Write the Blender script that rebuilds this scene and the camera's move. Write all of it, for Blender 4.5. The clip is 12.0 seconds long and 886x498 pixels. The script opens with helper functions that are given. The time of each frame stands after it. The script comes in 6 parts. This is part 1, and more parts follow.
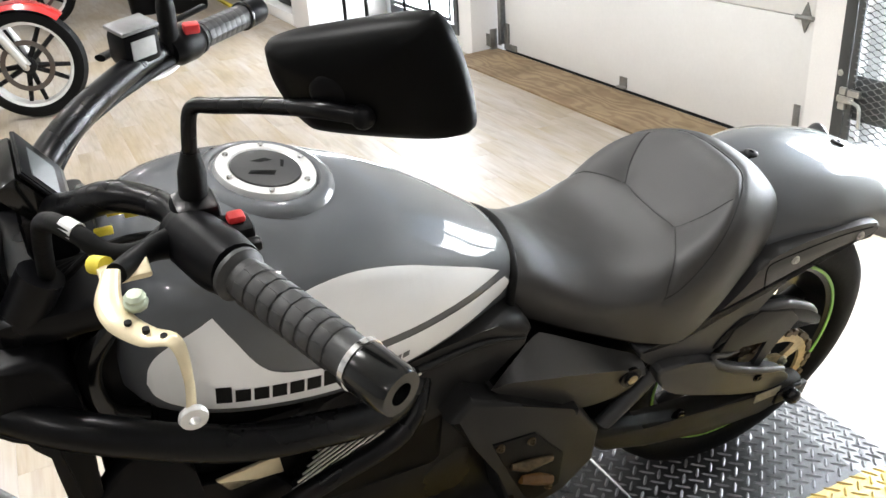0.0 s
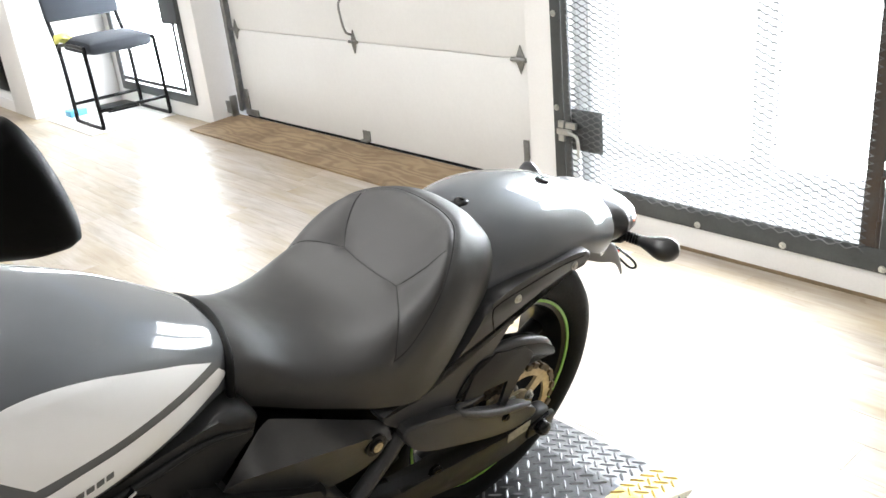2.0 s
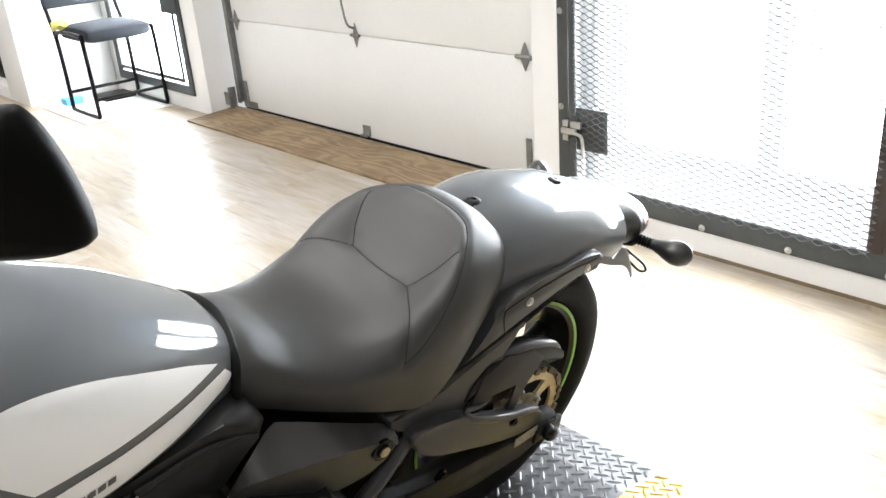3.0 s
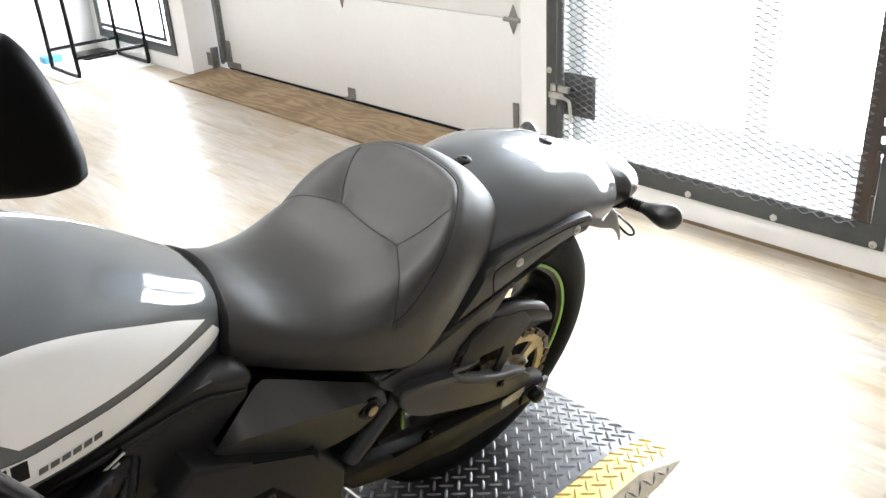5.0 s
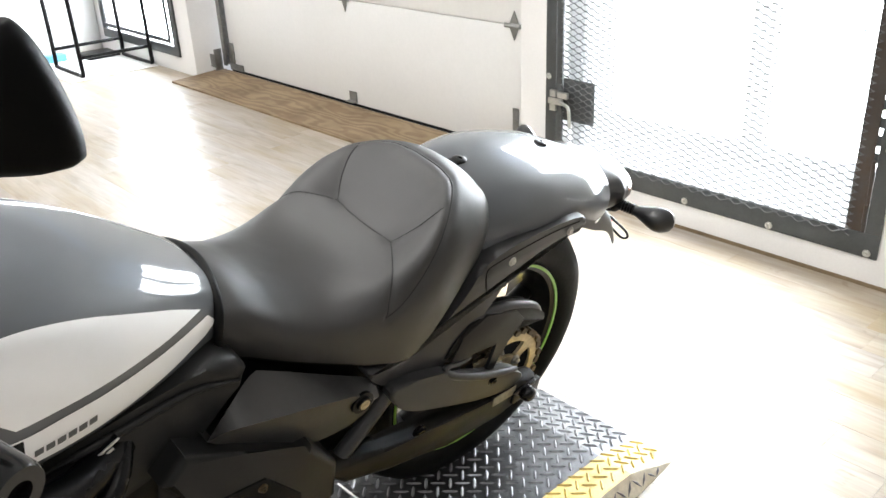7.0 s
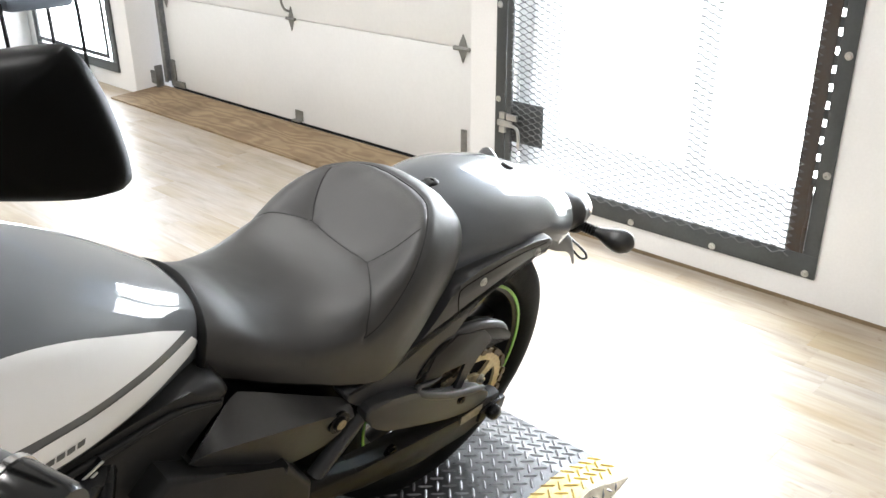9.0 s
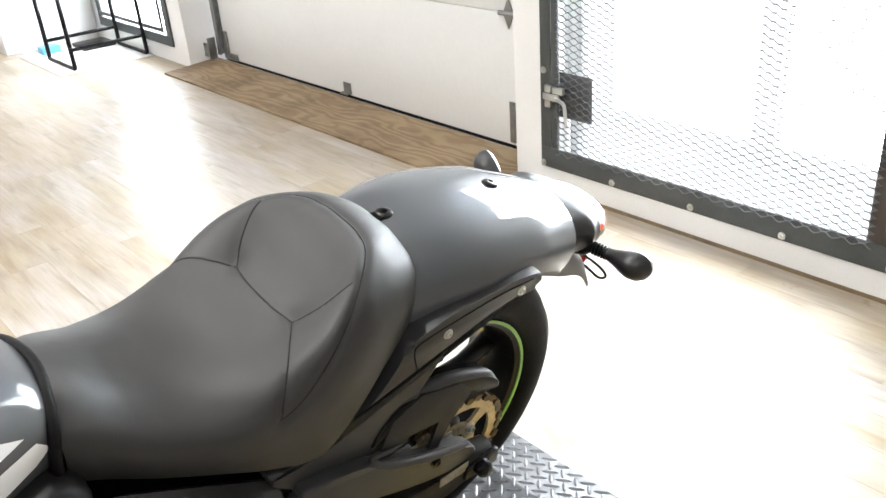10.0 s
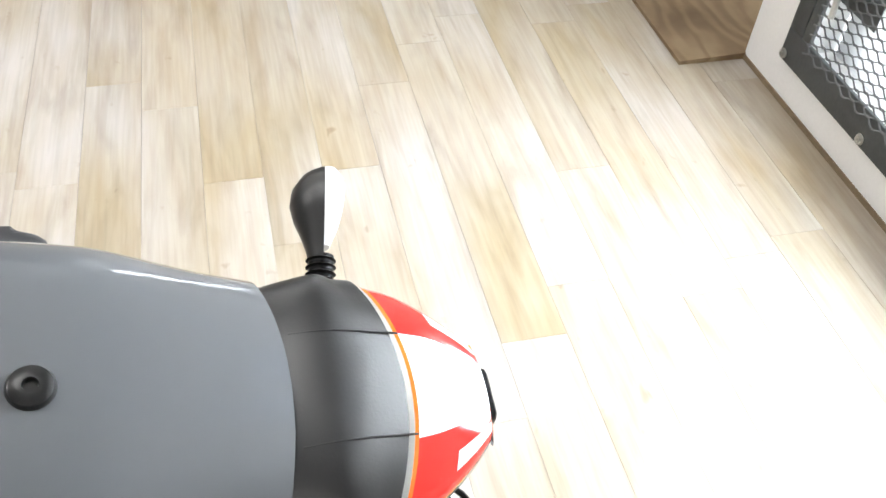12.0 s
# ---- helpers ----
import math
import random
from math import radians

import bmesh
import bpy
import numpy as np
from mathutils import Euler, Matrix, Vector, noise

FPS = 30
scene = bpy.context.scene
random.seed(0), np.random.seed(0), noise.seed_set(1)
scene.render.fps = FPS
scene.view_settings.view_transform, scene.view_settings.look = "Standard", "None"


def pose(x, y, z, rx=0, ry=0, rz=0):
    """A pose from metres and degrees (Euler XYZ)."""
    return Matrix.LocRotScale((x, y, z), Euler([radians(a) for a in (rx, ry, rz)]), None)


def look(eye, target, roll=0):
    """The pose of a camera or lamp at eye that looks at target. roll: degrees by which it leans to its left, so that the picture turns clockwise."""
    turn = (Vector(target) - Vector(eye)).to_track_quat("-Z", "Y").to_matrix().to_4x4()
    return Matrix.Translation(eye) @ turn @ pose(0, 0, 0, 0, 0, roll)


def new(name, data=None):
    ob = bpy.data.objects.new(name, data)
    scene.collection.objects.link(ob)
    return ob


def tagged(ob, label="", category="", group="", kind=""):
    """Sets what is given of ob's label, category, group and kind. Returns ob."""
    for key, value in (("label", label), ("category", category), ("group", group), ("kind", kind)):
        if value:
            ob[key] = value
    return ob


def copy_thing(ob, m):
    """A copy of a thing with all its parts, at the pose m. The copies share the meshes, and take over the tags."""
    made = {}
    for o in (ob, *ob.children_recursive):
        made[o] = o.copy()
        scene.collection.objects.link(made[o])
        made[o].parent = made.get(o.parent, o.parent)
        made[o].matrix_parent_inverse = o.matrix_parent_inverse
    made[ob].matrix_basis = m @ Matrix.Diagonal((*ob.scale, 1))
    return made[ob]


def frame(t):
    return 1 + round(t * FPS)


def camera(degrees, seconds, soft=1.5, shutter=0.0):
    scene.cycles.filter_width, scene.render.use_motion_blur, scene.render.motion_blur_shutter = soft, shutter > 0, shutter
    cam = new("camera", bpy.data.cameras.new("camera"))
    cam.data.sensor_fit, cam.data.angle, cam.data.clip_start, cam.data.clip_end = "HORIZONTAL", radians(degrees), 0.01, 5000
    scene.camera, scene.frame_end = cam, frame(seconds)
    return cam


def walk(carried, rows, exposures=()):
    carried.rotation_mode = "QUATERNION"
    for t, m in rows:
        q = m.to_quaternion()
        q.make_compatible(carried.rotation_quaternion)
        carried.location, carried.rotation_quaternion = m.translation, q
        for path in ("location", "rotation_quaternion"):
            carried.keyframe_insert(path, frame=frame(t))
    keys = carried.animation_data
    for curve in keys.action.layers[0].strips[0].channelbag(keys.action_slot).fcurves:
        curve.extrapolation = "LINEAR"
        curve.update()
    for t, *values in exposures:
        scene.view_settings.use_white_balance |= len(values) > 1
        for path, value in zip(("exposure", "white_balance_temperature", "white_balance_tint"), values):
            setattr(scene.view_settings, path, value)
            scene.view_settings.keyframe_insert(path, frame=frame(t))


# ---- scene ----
cam = camera(54.06, 12.0)
ROWS = [
    (0.0, -1.1242, -1.1338, 1.2870, 64.61, 3.34, -26.14),
    (0.5, -1.0688, -1.1446, 1.2823, 65.01, 4.38, -33.14),
    (1.0, -1.0411, -1.1563, 1.2956, 66.76, 5.22, -38.33),
    (1.5, -1.0170, -1.1543, 1.2923, 67.43, 5.77, -41.72),
    (2.0, -1.0109, -1.1448, 1.2864, 66.90, 5.31, -42.56),
    (2.5, -1.0118, -1.1219, 1.2856, 66.83, 5.15, -42.77),
    (3.0, -1.0089, -1.0974, 1.2802, 66.65, 4.07, -42.55),
    (3.2, -1.0013, -1.0807, 1.2726, 65.81, 3.58, -43.10),
    (4.8, -1.0116, -1.0758, 1.2598, 64.32, 2.71, -43.50),
    (5.0, -1.0134, -1.0825, 1.2630, 64.46, 3.00, -43.37),
    (5.5, -1.0175, -1.0897, 1.2613, 64.63, 2.87, -43.27),
    (6.0, -1.0179, -1.0938, 1.2613, 64.77, 2.69, -43.46),
    (6.5, -1.0219, -1.0984, 1.2599, 64.96, 1.99, -43.09),
    (7.0, -1.0228, -1.1083, 1.2592, 64.91, 2.19, -42.94),
    (7.2, -1.0210, -1.1040, 1.2559, 64.46, 1.86, -42.83),
    (8.8, -1.0642, -1.0784, 1.2721, 66.31, -0.07, -44.95),
    (9.0, -1.0804, -1.0756, 1.2720, 66.07, 0.27, -46.88),
    (9.5, -0.9836, -1.0514, 1.2525, 62.79, 3.80, -46.76),
    (10.0, -0.7292, -1.0186, 1.2818, 63.02, 3.84, -41.42),
    (10.5, -0.4875, -0.8519, 1.2480, 59.32, 0.27, -44.22),
    (11.0, -0.2044, -0.7412, 1.2282, 58.02, 4.20, -39.76),
    (11.5, 0.0682, -0.6724, 1.2227, 51.99, 6.78, -22.82),
    (12.0, 0.2634, -0.4271, 1.1686, 43.93, -2.90, -13.34),
]
walk(cam, [(t, pose(x, y, z, rx, ry, rz)) for t, x, y, z, rx, ry, rz in ROWS], [(0.0, 0.88), (1.5, 0.9), (9.5, 0.88), (10.5, 0.85), (11.2, 0.72), (12.0, 0.48)])

# ---- light ----
world = bpy.data.worlds.new("sky")
scene.world = world
world.use_nodes = True
wn = world.node_tree.nodes
sky = wn.new("ShaderNodeTexSky")
sky.sky_type = "NISHITA"
sky.sun_disc = False
sky.sun_elevation = radians(40)
sky.sun_rotation = radians(120)
wn["Background"].inputs["Strength"].default_value = 0.15
world.node_tree.links.new(sky.outputs["Color"], wn["Background"].inputs["Color"])
sun = new("sun", bpy.data.lights.new("sun", "SUN"))
sun.data.energy = 4.0
sun.data.angle = radians(0.5)
sun.data.color = (1.0, 0.95, 0.88)
sun.matrix_world = look((0, 0, 10), (3.0, 6.0, 2.0))


def window_light(name, x, y, z, w, h, power):
    a = bpy.data.lights.new(name, "AREA")
    a.shape, a.size, a.size_y, a.energy = "RECTANGLE", w, h, power
    a.color = (0.88, 0.95, 1.0)
    ob = new(name, a)
    ob.matrix_world = look((x, y, z), (x - 1, y, z))
    return ob


window_light("daylight_gate", 1.62, 0.37, 0.86, 1.1, 1.52, 95)
window_light("daylight_window", 1.60, 4.72, 0.98, 1.6, 1.72, 92)


# ---- materials ----
def mat(name, col, rough=0.5, metal=0.0, vary=0.15, scale=8.0, bump=0.1, fine=120.0, coat=0.0, coat_rough=0.04, dirt=None, spec=0.5, stretch=(1, 1, 1), rnd=0.0):
    m = bpy.data.materials.new(name)
    m.use_nodes = True
    n, l = m.node_tree.nodes, m.node_tree.links
    b = n["Principled BSDF"]
    b.inputs["Metallic"].default_value = metal
    b.inputs["Specular IOR Level"].default_value = spec
    b.inputs["Coat Weight"].default_value = coat
    b.inputs["Coat Roughness"].default_value = coat_rough
    tc = n.new("ShaderNodeTexCoord")
    mp = n.new("ShaderNodeMapping")
    mp.inputs["Scale"].default_value = stretch
    l.new(tc.outputs["Object"], mp.inputs["Vector"])
    big = n.new("ShaderNodeTexNoise")
    big.inputs["Scale"].default_value = scale
    big.inputs["Detail"].default_value = 5
    small = n.new("ShaderNodeTexNoise")
    small.inputs["Scale"].default_value = fine
    small.inputs["Detail"].default_value = 3
    l.new(mp.outputs["Vector"], big.inputs["Vector"])
    l.new(mp.outputs["Vector"], small.inputs["Vector"])
    ramp = n.new("ShaderNodeValToRGB")
    c0 = [max(0, c * (1 - vary)) for c in col]
    c1 = [min(1, c * (1 + vary)) for c in col]
    if dirt:
        c0 = dirt
    ramp.color_ramp.elements[0].position = 0.3
    ramp.color_ramp.elements[1].position = 0.7
    ramp.color_ramp.elements[0].color = (*c0, 1)
    ramp.color_ramp.elements[1].color = (*c1, 1)
    mix = n.new("ShaderNodeMath")
    mix.operation = "MULTIPLY_ADD"
    mix.inputs[1].default_value = 0.35
    l.new(small.outputs["Fac"], mix.inputs[0])
    sc = n.new("ShaderNodeMath")
    sc.operation = "MULTIPLY"
    sc.inputs[1].default_value = 0.65
    l.new(big.outputs["Fac"], sc.inputs[0])
    l.new(sc.outputs[0], mix.inputs[2])
    out = mix.outputs[0]
    if rnd:
        oi = n.new("ShaderNodeObjectInfo")
        ad = n.new("ShaderNodeMath")
        ad.operation = "MULTIPLY_ADD"
        ad.inputs[1].default_value = rnd
        sub = n.new("ShaderNodeMath")
        sub.operation = "SUBTRACT"
        sub.inputs[1].default_value = rnd / 2
        l.new(oi.outputs["Random"], ad.inputs[0])
        l.new(out, sub.inputs[0])
        l.new(sub.outputs[0], ad.inputs[2])
        out = ad.outputs[0]
    l.new(out, ramp.inputs["Fac"])
    l.new(ramp.outputs["Color"], b.inputs["Base Color"])
    rr = n.new("ShaderNodeMapRange")
    rr.inputs["To Min"].default_value = max(0.02, rough * 0.8)
    rr.inputs["To Max"].default_value = min(1, rough * 1.2)
    l.new(big.outputs["Fac"], rr.inputs["Value"])
    l.new(rr.outputs["Result"], b.inputs["Roughness"])
    if bump:
        bp = n.new("ShaderNodeBump")
        bp.inputs["Strength"].default_value = bump
        bp.inputs["Distance"].default_value = 0.002
        l.new(small.outputs["Fac"], bp.inputs["Height"])
        l.new(bp.outputs["Normal"], b.inputs["Normal"])
    return m


def glow(name, col, strength):
    m = bpy.data.materials.new(name)
    m.use_nodes = True
    b = m.node_tree.nodes["Principled BSDF"]
    b.inputs["Base Color"].default_value = (0.8, 0.8, 0.8, 1)
    b.inputs["Emission Color"].default_value = (*col, 1)
    b.inputs["Emission Strength"].default_value = strength
    return m


def glass(name, col=(1, 1, 1), rough=0.0, trans=1.0):
    m = bpy.data.materials.new(name)
    m.use_nodes = True
    b = m.node_tree.nodes["Principled BSDF"]
    b.inputs["Base Color"].default_value = (*col, 1)
    b.inputs["Roughness"].default_value = rough
    b.inputs["Transmission Weight"].default_value = trans
    b.inputs["IOR"].default_value = 1.45
    return m


WALL = mat("white_wall_paint", (0.80, 0.795, 0.785), 0.6, vary=0.05, scale=2.0, bump=0.15)
# grey for walls out of view, set by how much light they throw back
BOUNCEWALL = mat("unseen_wall_bounce_grey", (0.42, 0.42, 0.42), 0.7, vary=0.08, scale=2.0)
DOORPAINT = mat("white_door_paint", (0.80, 0.80, 0.79), 0.35, vary=0.04, scale=1.5, bump=0.1, fine=60)
CEIL = mat("ceiling_paint", (0.70, 0.70, 0.70), 0.85, vary=0.08)


def plank_material():
    """Printed oak vinyl: long streaks, tan clouds, a tone for each plank and small scuffs."""
    m = bpy.data.materials.new("vinyl_plank")
    m.use_nodes = True
    n, l = m.node_tree.nodes, m.node_tree.links
    b = n["Principled BSDF"]
    geo = n.new("ShaderNodeNewGeometry")
    oi = n.new("ShaderNodeObjectInfo")
    tone = n.new("ShaderNodeMath")
    tone.operation = "ADD"
    l.new(oi.outputs["Random"], tone.inputs[0])
    l.new(geo.outputs["Random Per Island"], tone.inputs[1])
    shift = n.new("ShaderNodeMath")
    shift.operation = "MULTIPLY"
    shift.inputs[1].default_value = 37.0
    l.new(tone.outputs[0], shift.inputs[0])
    comb = n.new("ShaderNodeCombineXYZ")
    l.new(shift.outputs[0], comb.inputs["Y"])
    l.new(shift.outputs[0], comb.inputs["Z"])
    add = n.new("ShaderNodeVectorMath")
    l.new(geo.outputs["Position"], add.inputs[0])
    l.new(comb.outputs[0], add.inputs[1])

    def streak(src, sx, sy, scale, detail, dist=0.0):
        mp = n.new("ShaderNodeMapping")
        mp.inputs["Scale"].default_value = (sx, sy, 1)
        l.new(src, mp.inputs["Vector"])
        t = n.new("ShaderNodeTexNoise")
        t.inputs["Scale"].default_value = scale
        t.inputs["Detail"].default_value = detail
        t.inputs["Distortion"].default_value = dist
        l.new(mp.outputs["Vector"], t.inputs["Vector"])
        return t.outputs["Fac"]

    def ramp(src, stops):
        r = n.new("ShaderNodeValToRGB")
        e = r.color_ramp.elements
        e[0].position, e[1].position = stops[0][0], stops[-1][0]
        e[0].color, e[1].color = (*stops[0][1], 1), (*stops[-1][1], 1)
        for p, c in stops[1:-1]:
            e.new(p).color = (*c, 1)
        l.new(src, r.inputs["Fac"])
        return r.outputs["Color"]

    def mix(a, c, fac, how="MIX"):
        x = n.new("ShaderNodeMix")
        x.data_type, x.blend_type = "RGBA", how
        l.new(a, x.inputs["A"])
        l.new(c, x.inputs["B"])
        if isinstance(fac, float):
            x.inputs["Factor"].default_value = fac
        else:
            l.new(fac, x.inputs["Factor"])
        return x.outputs["Result"]
    grain = streak(add.outputs[0], 7, 0.7, 4.0, 6, 0.6)
    base = ramp(grain, [(0.15, (0.360, 0.308, 0.258)), (0.42, (0.434, 0.398, 0.364)), (0.58, (0.462, 0.436, 0.414)), (0.92, (0.502, 0.488, 0.480))])
    cloud = streak(add.outputs[0], 2.4, 0.8, 1.7, 4, 0.4)
    col = mix(base, ramp(cloud, [(0.36, (1, 1, 1)), (0.68, (0.76, 0.65, 0.43))]), 0.9, "MULTIPLY")
    tones = ramp(streak(comb.outputs[0], 1, 1, 3.1, 1), [(0.35, (0.93, 0.925, 0.915)), (0.65, (1.0, 1.0, 1.0))])
    col = mix(col, tones, 1.0, "MULTIPLY")
    wear = streak(geo.outputs["Position"], 1, 1, 0.9, 3, 0.2)
    col = mix(col, ramp(wear, [(0.44, (1, 1, 1)), (0.68, (0.91, 0.83, 0.70))]), 0.8, "MULTIPLY")
    smudge = streak(add.outputs[0], 3.4, 0.55, 5.2, 6, 0.9)
    col = mix(col, ramp(smudge, [(0.50, (1, 1, 1)), (0.64, (0.86, 0.85, 0.83)), (0.80, (0.66, 0.63, 0.60))]), 0.9, "MULTIPLY")
    fine = streak(add.outputs[0], 22, 0.9, 6.0, 5, 0.3)
    col = mix(col, ramp(fine, [(0.30, (0.87, 0.86, 0.85)), (0.60, (1.03, 1.03, 1.03))]), 0.8, "MULTIPLY")
    knots = streak(add.outputs[0], 1.6, 1.0, 17.0, 2, 0.3)
    col = mix(col, ramp(knots, [(0.70, (1, 1, 1)), (0.80, (0.66, 0.58, 0.50))]), 0.8, "MULTIPLY")
    l.new(col, b.inputs["Base Color"])
    rr = n.new("ShaderNodeMapRange")
    rr.inputs["To Min"].default_value, rr.inputs["To Max"].default_value = 0.31, 0.40
    l.new(streak(add.outputs[0], 1, 0.4, 4.0, 2), rr.inputs["Value"])
    l.new(rr.outputs["Result"], b.inputs["Roughness"])
    bp = n.new("ShaderNodeBump")
    bp.inputs["Strength"].default_value, bp.inputs["Distance"].default_value = 0.08, 0.002
    l.new(streak(add.outputs[0], 5, 0.5, 5.0, 2), bp.inputs["Height"])
    l.new(bp.outputs["Normal"], b.inputs["Normal"])
    return m


def plywood_material():
    """Rotary-cut face veneer: wavy flame figure with dark walked-in dirt."""
    m = bpy.data.materials.new("raw_plywood")
    m.use_nodes = True
    n, l = m.node_tree.nodes, m.node_tree.links
    b = n["Principled BSDF"]
    tc = n.new("ShaderNodeTexCoord")
    mp = n.new("ShaderNodeMapping")
    mp.inputs["Scale"].default_value = (1.0, 0.34, 1.0)
    l.new(tc.outputs["Object"], mp.inputs["Vector"])
    w = n.new("ShaderNodeTexWave")
    w.wave_type, w.bands_direction = "BANDS", "X"
    for k, v in (("Scale", 6.0), ("Distortion", 18.0), ("Detail", 2.5), ("Detail Scale", 1.3)):
        w.inputs[k].default_value = v
    l.new(mp.outputs["Vector"], w.inputs["Vector"])
    big = n.new("ShaderNodeTexNoise")
    big.inputs["Scale"].default_value, big.inputs["Detail"].default_value = 3.5, 6
    l.new(tc.outputs["Object"], big.inputs["Vector"])
    ra, rb = n.new("ShaderNodeValToRGB"), n.new("ShaderNodeValToRGB")
    for r, st in ((ra, ((0.10, (0.235, 0.158, 0.086)), (0.90, (0.318, 0.232, 0.134)))), (rb, ((0.32, (0.58, 0.53, 0.47)), (0.58, (1, 1, 1))))):
        for e, (p, c) in zip(r.color_ramp.elements, st):
            e.position, e.color = p, (*c, 1)
    l.new(w.outputs["Fac"], ra.inputs["Fac"])
    l.new(big.outputs["Fac"], rb.inputs["Fac"])
    x = n.new("ShaderNodeMix")
    x.data_type, x.blend_type = "RGBA", "MULTIPLY"
    x.inputs["Factor"].default_value = 1.0
    l.new(ra.outputs["Color"], x.inputs["A"])
    l.new(rb.outputs["Color"], x.inputs["B"])
    l.new(x.outputs["Result"], b.inputs["Base Color"])
    b.inputs["Roughness"].default_value = 0.6
    bp = n.new("ShaderNodeBump")
    bp.inputs["Strength"].default_value, bp.inputs["Distance"].default_value = 0.25, 0.002
    l.new(w.outputs["Fac"], bp.inputs["Height"])
    l.new(bp.outputs["Normal"], b.inputs["Normal"])
    return m


PLANK = plank_material()
GROUT = mat("plank_joint", (0.37, 0.325, 0.265), 0.6)
# brown that paints the shade where wall meets floor
BASESHADE = mat("wall_foot_shade", (0.20, 0.145, 0.085), 0.6, vary=0.3, scale=12)
PLY = plywood_material()
FRAMEGREY = mat("charcoal_frame_paint", (0.055, 0.06, 0.062), 0.45, vary=0.2, bump=0.15)
MESHGREY = mat("expanded_steel_paint", (0.07, 0.07, 0.07), 0.5, vary=0.2)
ZINC = mat("dull_zinc_hardware", (0.26, 0.26, 0.25), 0.42, metal=0.7, vary=0.3, scale=20)
STEEL = mat("zinc_steel", (0.55, 0.55, 0.53), 0.35, metal=1.0, vary=0.15)
RUST = mat("rusty_steel", (0.050, 0.048, 0.046), 0.55, metal=0.3, vary=0.4, scale=14, dirt=(0.07, 0.045, 0.032))
RUBBER = mat("black_rubber", (0.005, 0.005, 0.005), 0.55, spec=0.15, vary=0.3, bump=0.25)
TYRE = mat("tyre_rubber", (0.0045, 0.0045, 0.0045), 0.6, spec=0.10, vary=0.3, bump=0.2)
BLACKPL = mat("black_plastic", (0.0035, 0.0035, 0.004), 0.38, vary=0.2, bump=0.05, fine=600, spec=0.10)
BLACKMET = mat("black_coated_metal", (0.003, 0.003, 0.0035), 0.28, vary=0.2, bump=0.03, spec=0.20)
GREYPAINT = mat("grey_gloss_paint", (0.094, 0.099, 0.107), 0.45, vary=0.008, scale=2.0, bump=0.0, coat=1.0, spec=0.1)
DARKPAINT = mat("charcoal_satin_paint", (0.032, 0.032, 0.033), 0.38, spec=0.32, vary=0.06, bump=0.05)
ARMPAINT = mat("dirty_black_arm_paint", (0.009, 0.008, 0.0065), 0.42, spec=0.14, vary=0.3, scale=18, bump=0.08)
GRIPRUBBER = mat("worn_grip_rubber", (0.030, 0.030, 0.030), 0.45, spec=0.4, vary=0.25, bump=0.2)
COVERPAINT = mat("charcoal_cover_paint", (0.014, 0.0138, 0.0138), 0.40, spec=0.22, vary=0.08, bump=0.06)
TAILPL = mat("weathered_tail_plastic", (0.0095, 0.0095, 0.010), 0.36, spec=0.75, vary=0.12, scale=20, bump=0.06, fine=400)
SIDECOVER = mat("grey_side_cover_paint", (0.036, 0.0352, 0.0345), 0.38, spec=0.42, vary=0.12, scale=14, bump=0.08)
MUDGREY = mat("grey_mudguard_plastic", (0.10, 0.10, 0.10), 0.35, spec=0.35, vary=0.06, bump=0.03)
WHITEPAINT = mat("white_gloss_paint", (0.88, 0.875, 0.87), 0.35, spec=0.2, vary=0.01, bump=0.0, coat=0.8)
SEATVINYL = mat("black_seat_vinyl", (0.0140, 0.0130, 0.0123), 0.53, spec=0.80, vary=0.14, scale=9, fine=420, bump=0.10)
THREAD = mat("seam_thread", (0.012, 0.012, 0.012), 0.7)
RIM = mat("black_rim_paint", (0.008, 0.008, 0.008), 0.3, spec=0.2)
GREEN = mat("green_rim_tape", (0.22, 0.48, 0.07), 0.4, vary=0.15)
BRONZE = mat("greasy_bronze_sprocket", (0.46, 0.38, 0.24), 0.45, metal=0.8, vary=0.35, scale=30)
CHAINM = mat("chain_steel", (0.10, 0.075, 0.045), 0.45, metal=0.8, vary=0.4, scale=60)
CHROME = mat("polished_metal", (0.75, 0.75, 0.75), 0.18, metal=1.0, vary=0.05)
DIAMOND = mat("diamond_plate_paint", (0.032, 0.032, 0.034), 0.36, metal=0.22, vary=0.35, scale=14, bump=0.15)
TREAD = mat("worn_tread_tops", (0.21, 0.21, 0.22), 0.42, metal=0.5, vary=0.3, scale=30)
YELLOWPAINT = mat("worn_yellow_paint", (0.62, 0.44, 0.08), 0.5, vary=0.25, scale=20, dirt=(0.45, 0.30, 0.06))
SIDEPLATE = mat("worn_lift_edge", (0.72, 0.66, 0.53), 0.5, vary=0.25, scale=25)
CREAM = mat("gold_anodised_lever", (0.72, 0.62, 0.42), 0.35, metal=0.4, vary=0.1)
SILVERCAP = mat("brushed_silver", (0.70, 0.70, 0.69), 0.3, metal=0.6, vary=0.06)
REDLENS = mat("red_lamp_lens", (0.62, 0.02, 0.015), 0.12, vary=0.1, bump=0.0, coat=1.0)
AMBER = mat("amber_lamp_lens", (0.75, 0.15, 0.015), 0.15, vary=0.1, bump=0.0, coat=1.0)
CLEARLENS = mat("clear_lamp_lens", (0.75, 0.75, 0.75), 0.1, vary=0.06, bump=0.0, coat=1.0)
REDPART = mat("red_switch", (0.65, 0.03, 0.03), 0.4)
AMBERHOSE = mat("amber_hose_rubber", (0.09, 0.040, 0.008), 0.4, vary=0.3, scale=40)
YELLOWTAG = mat("yellow_tag", (0.75, 0.62, 0.05), 0.5)
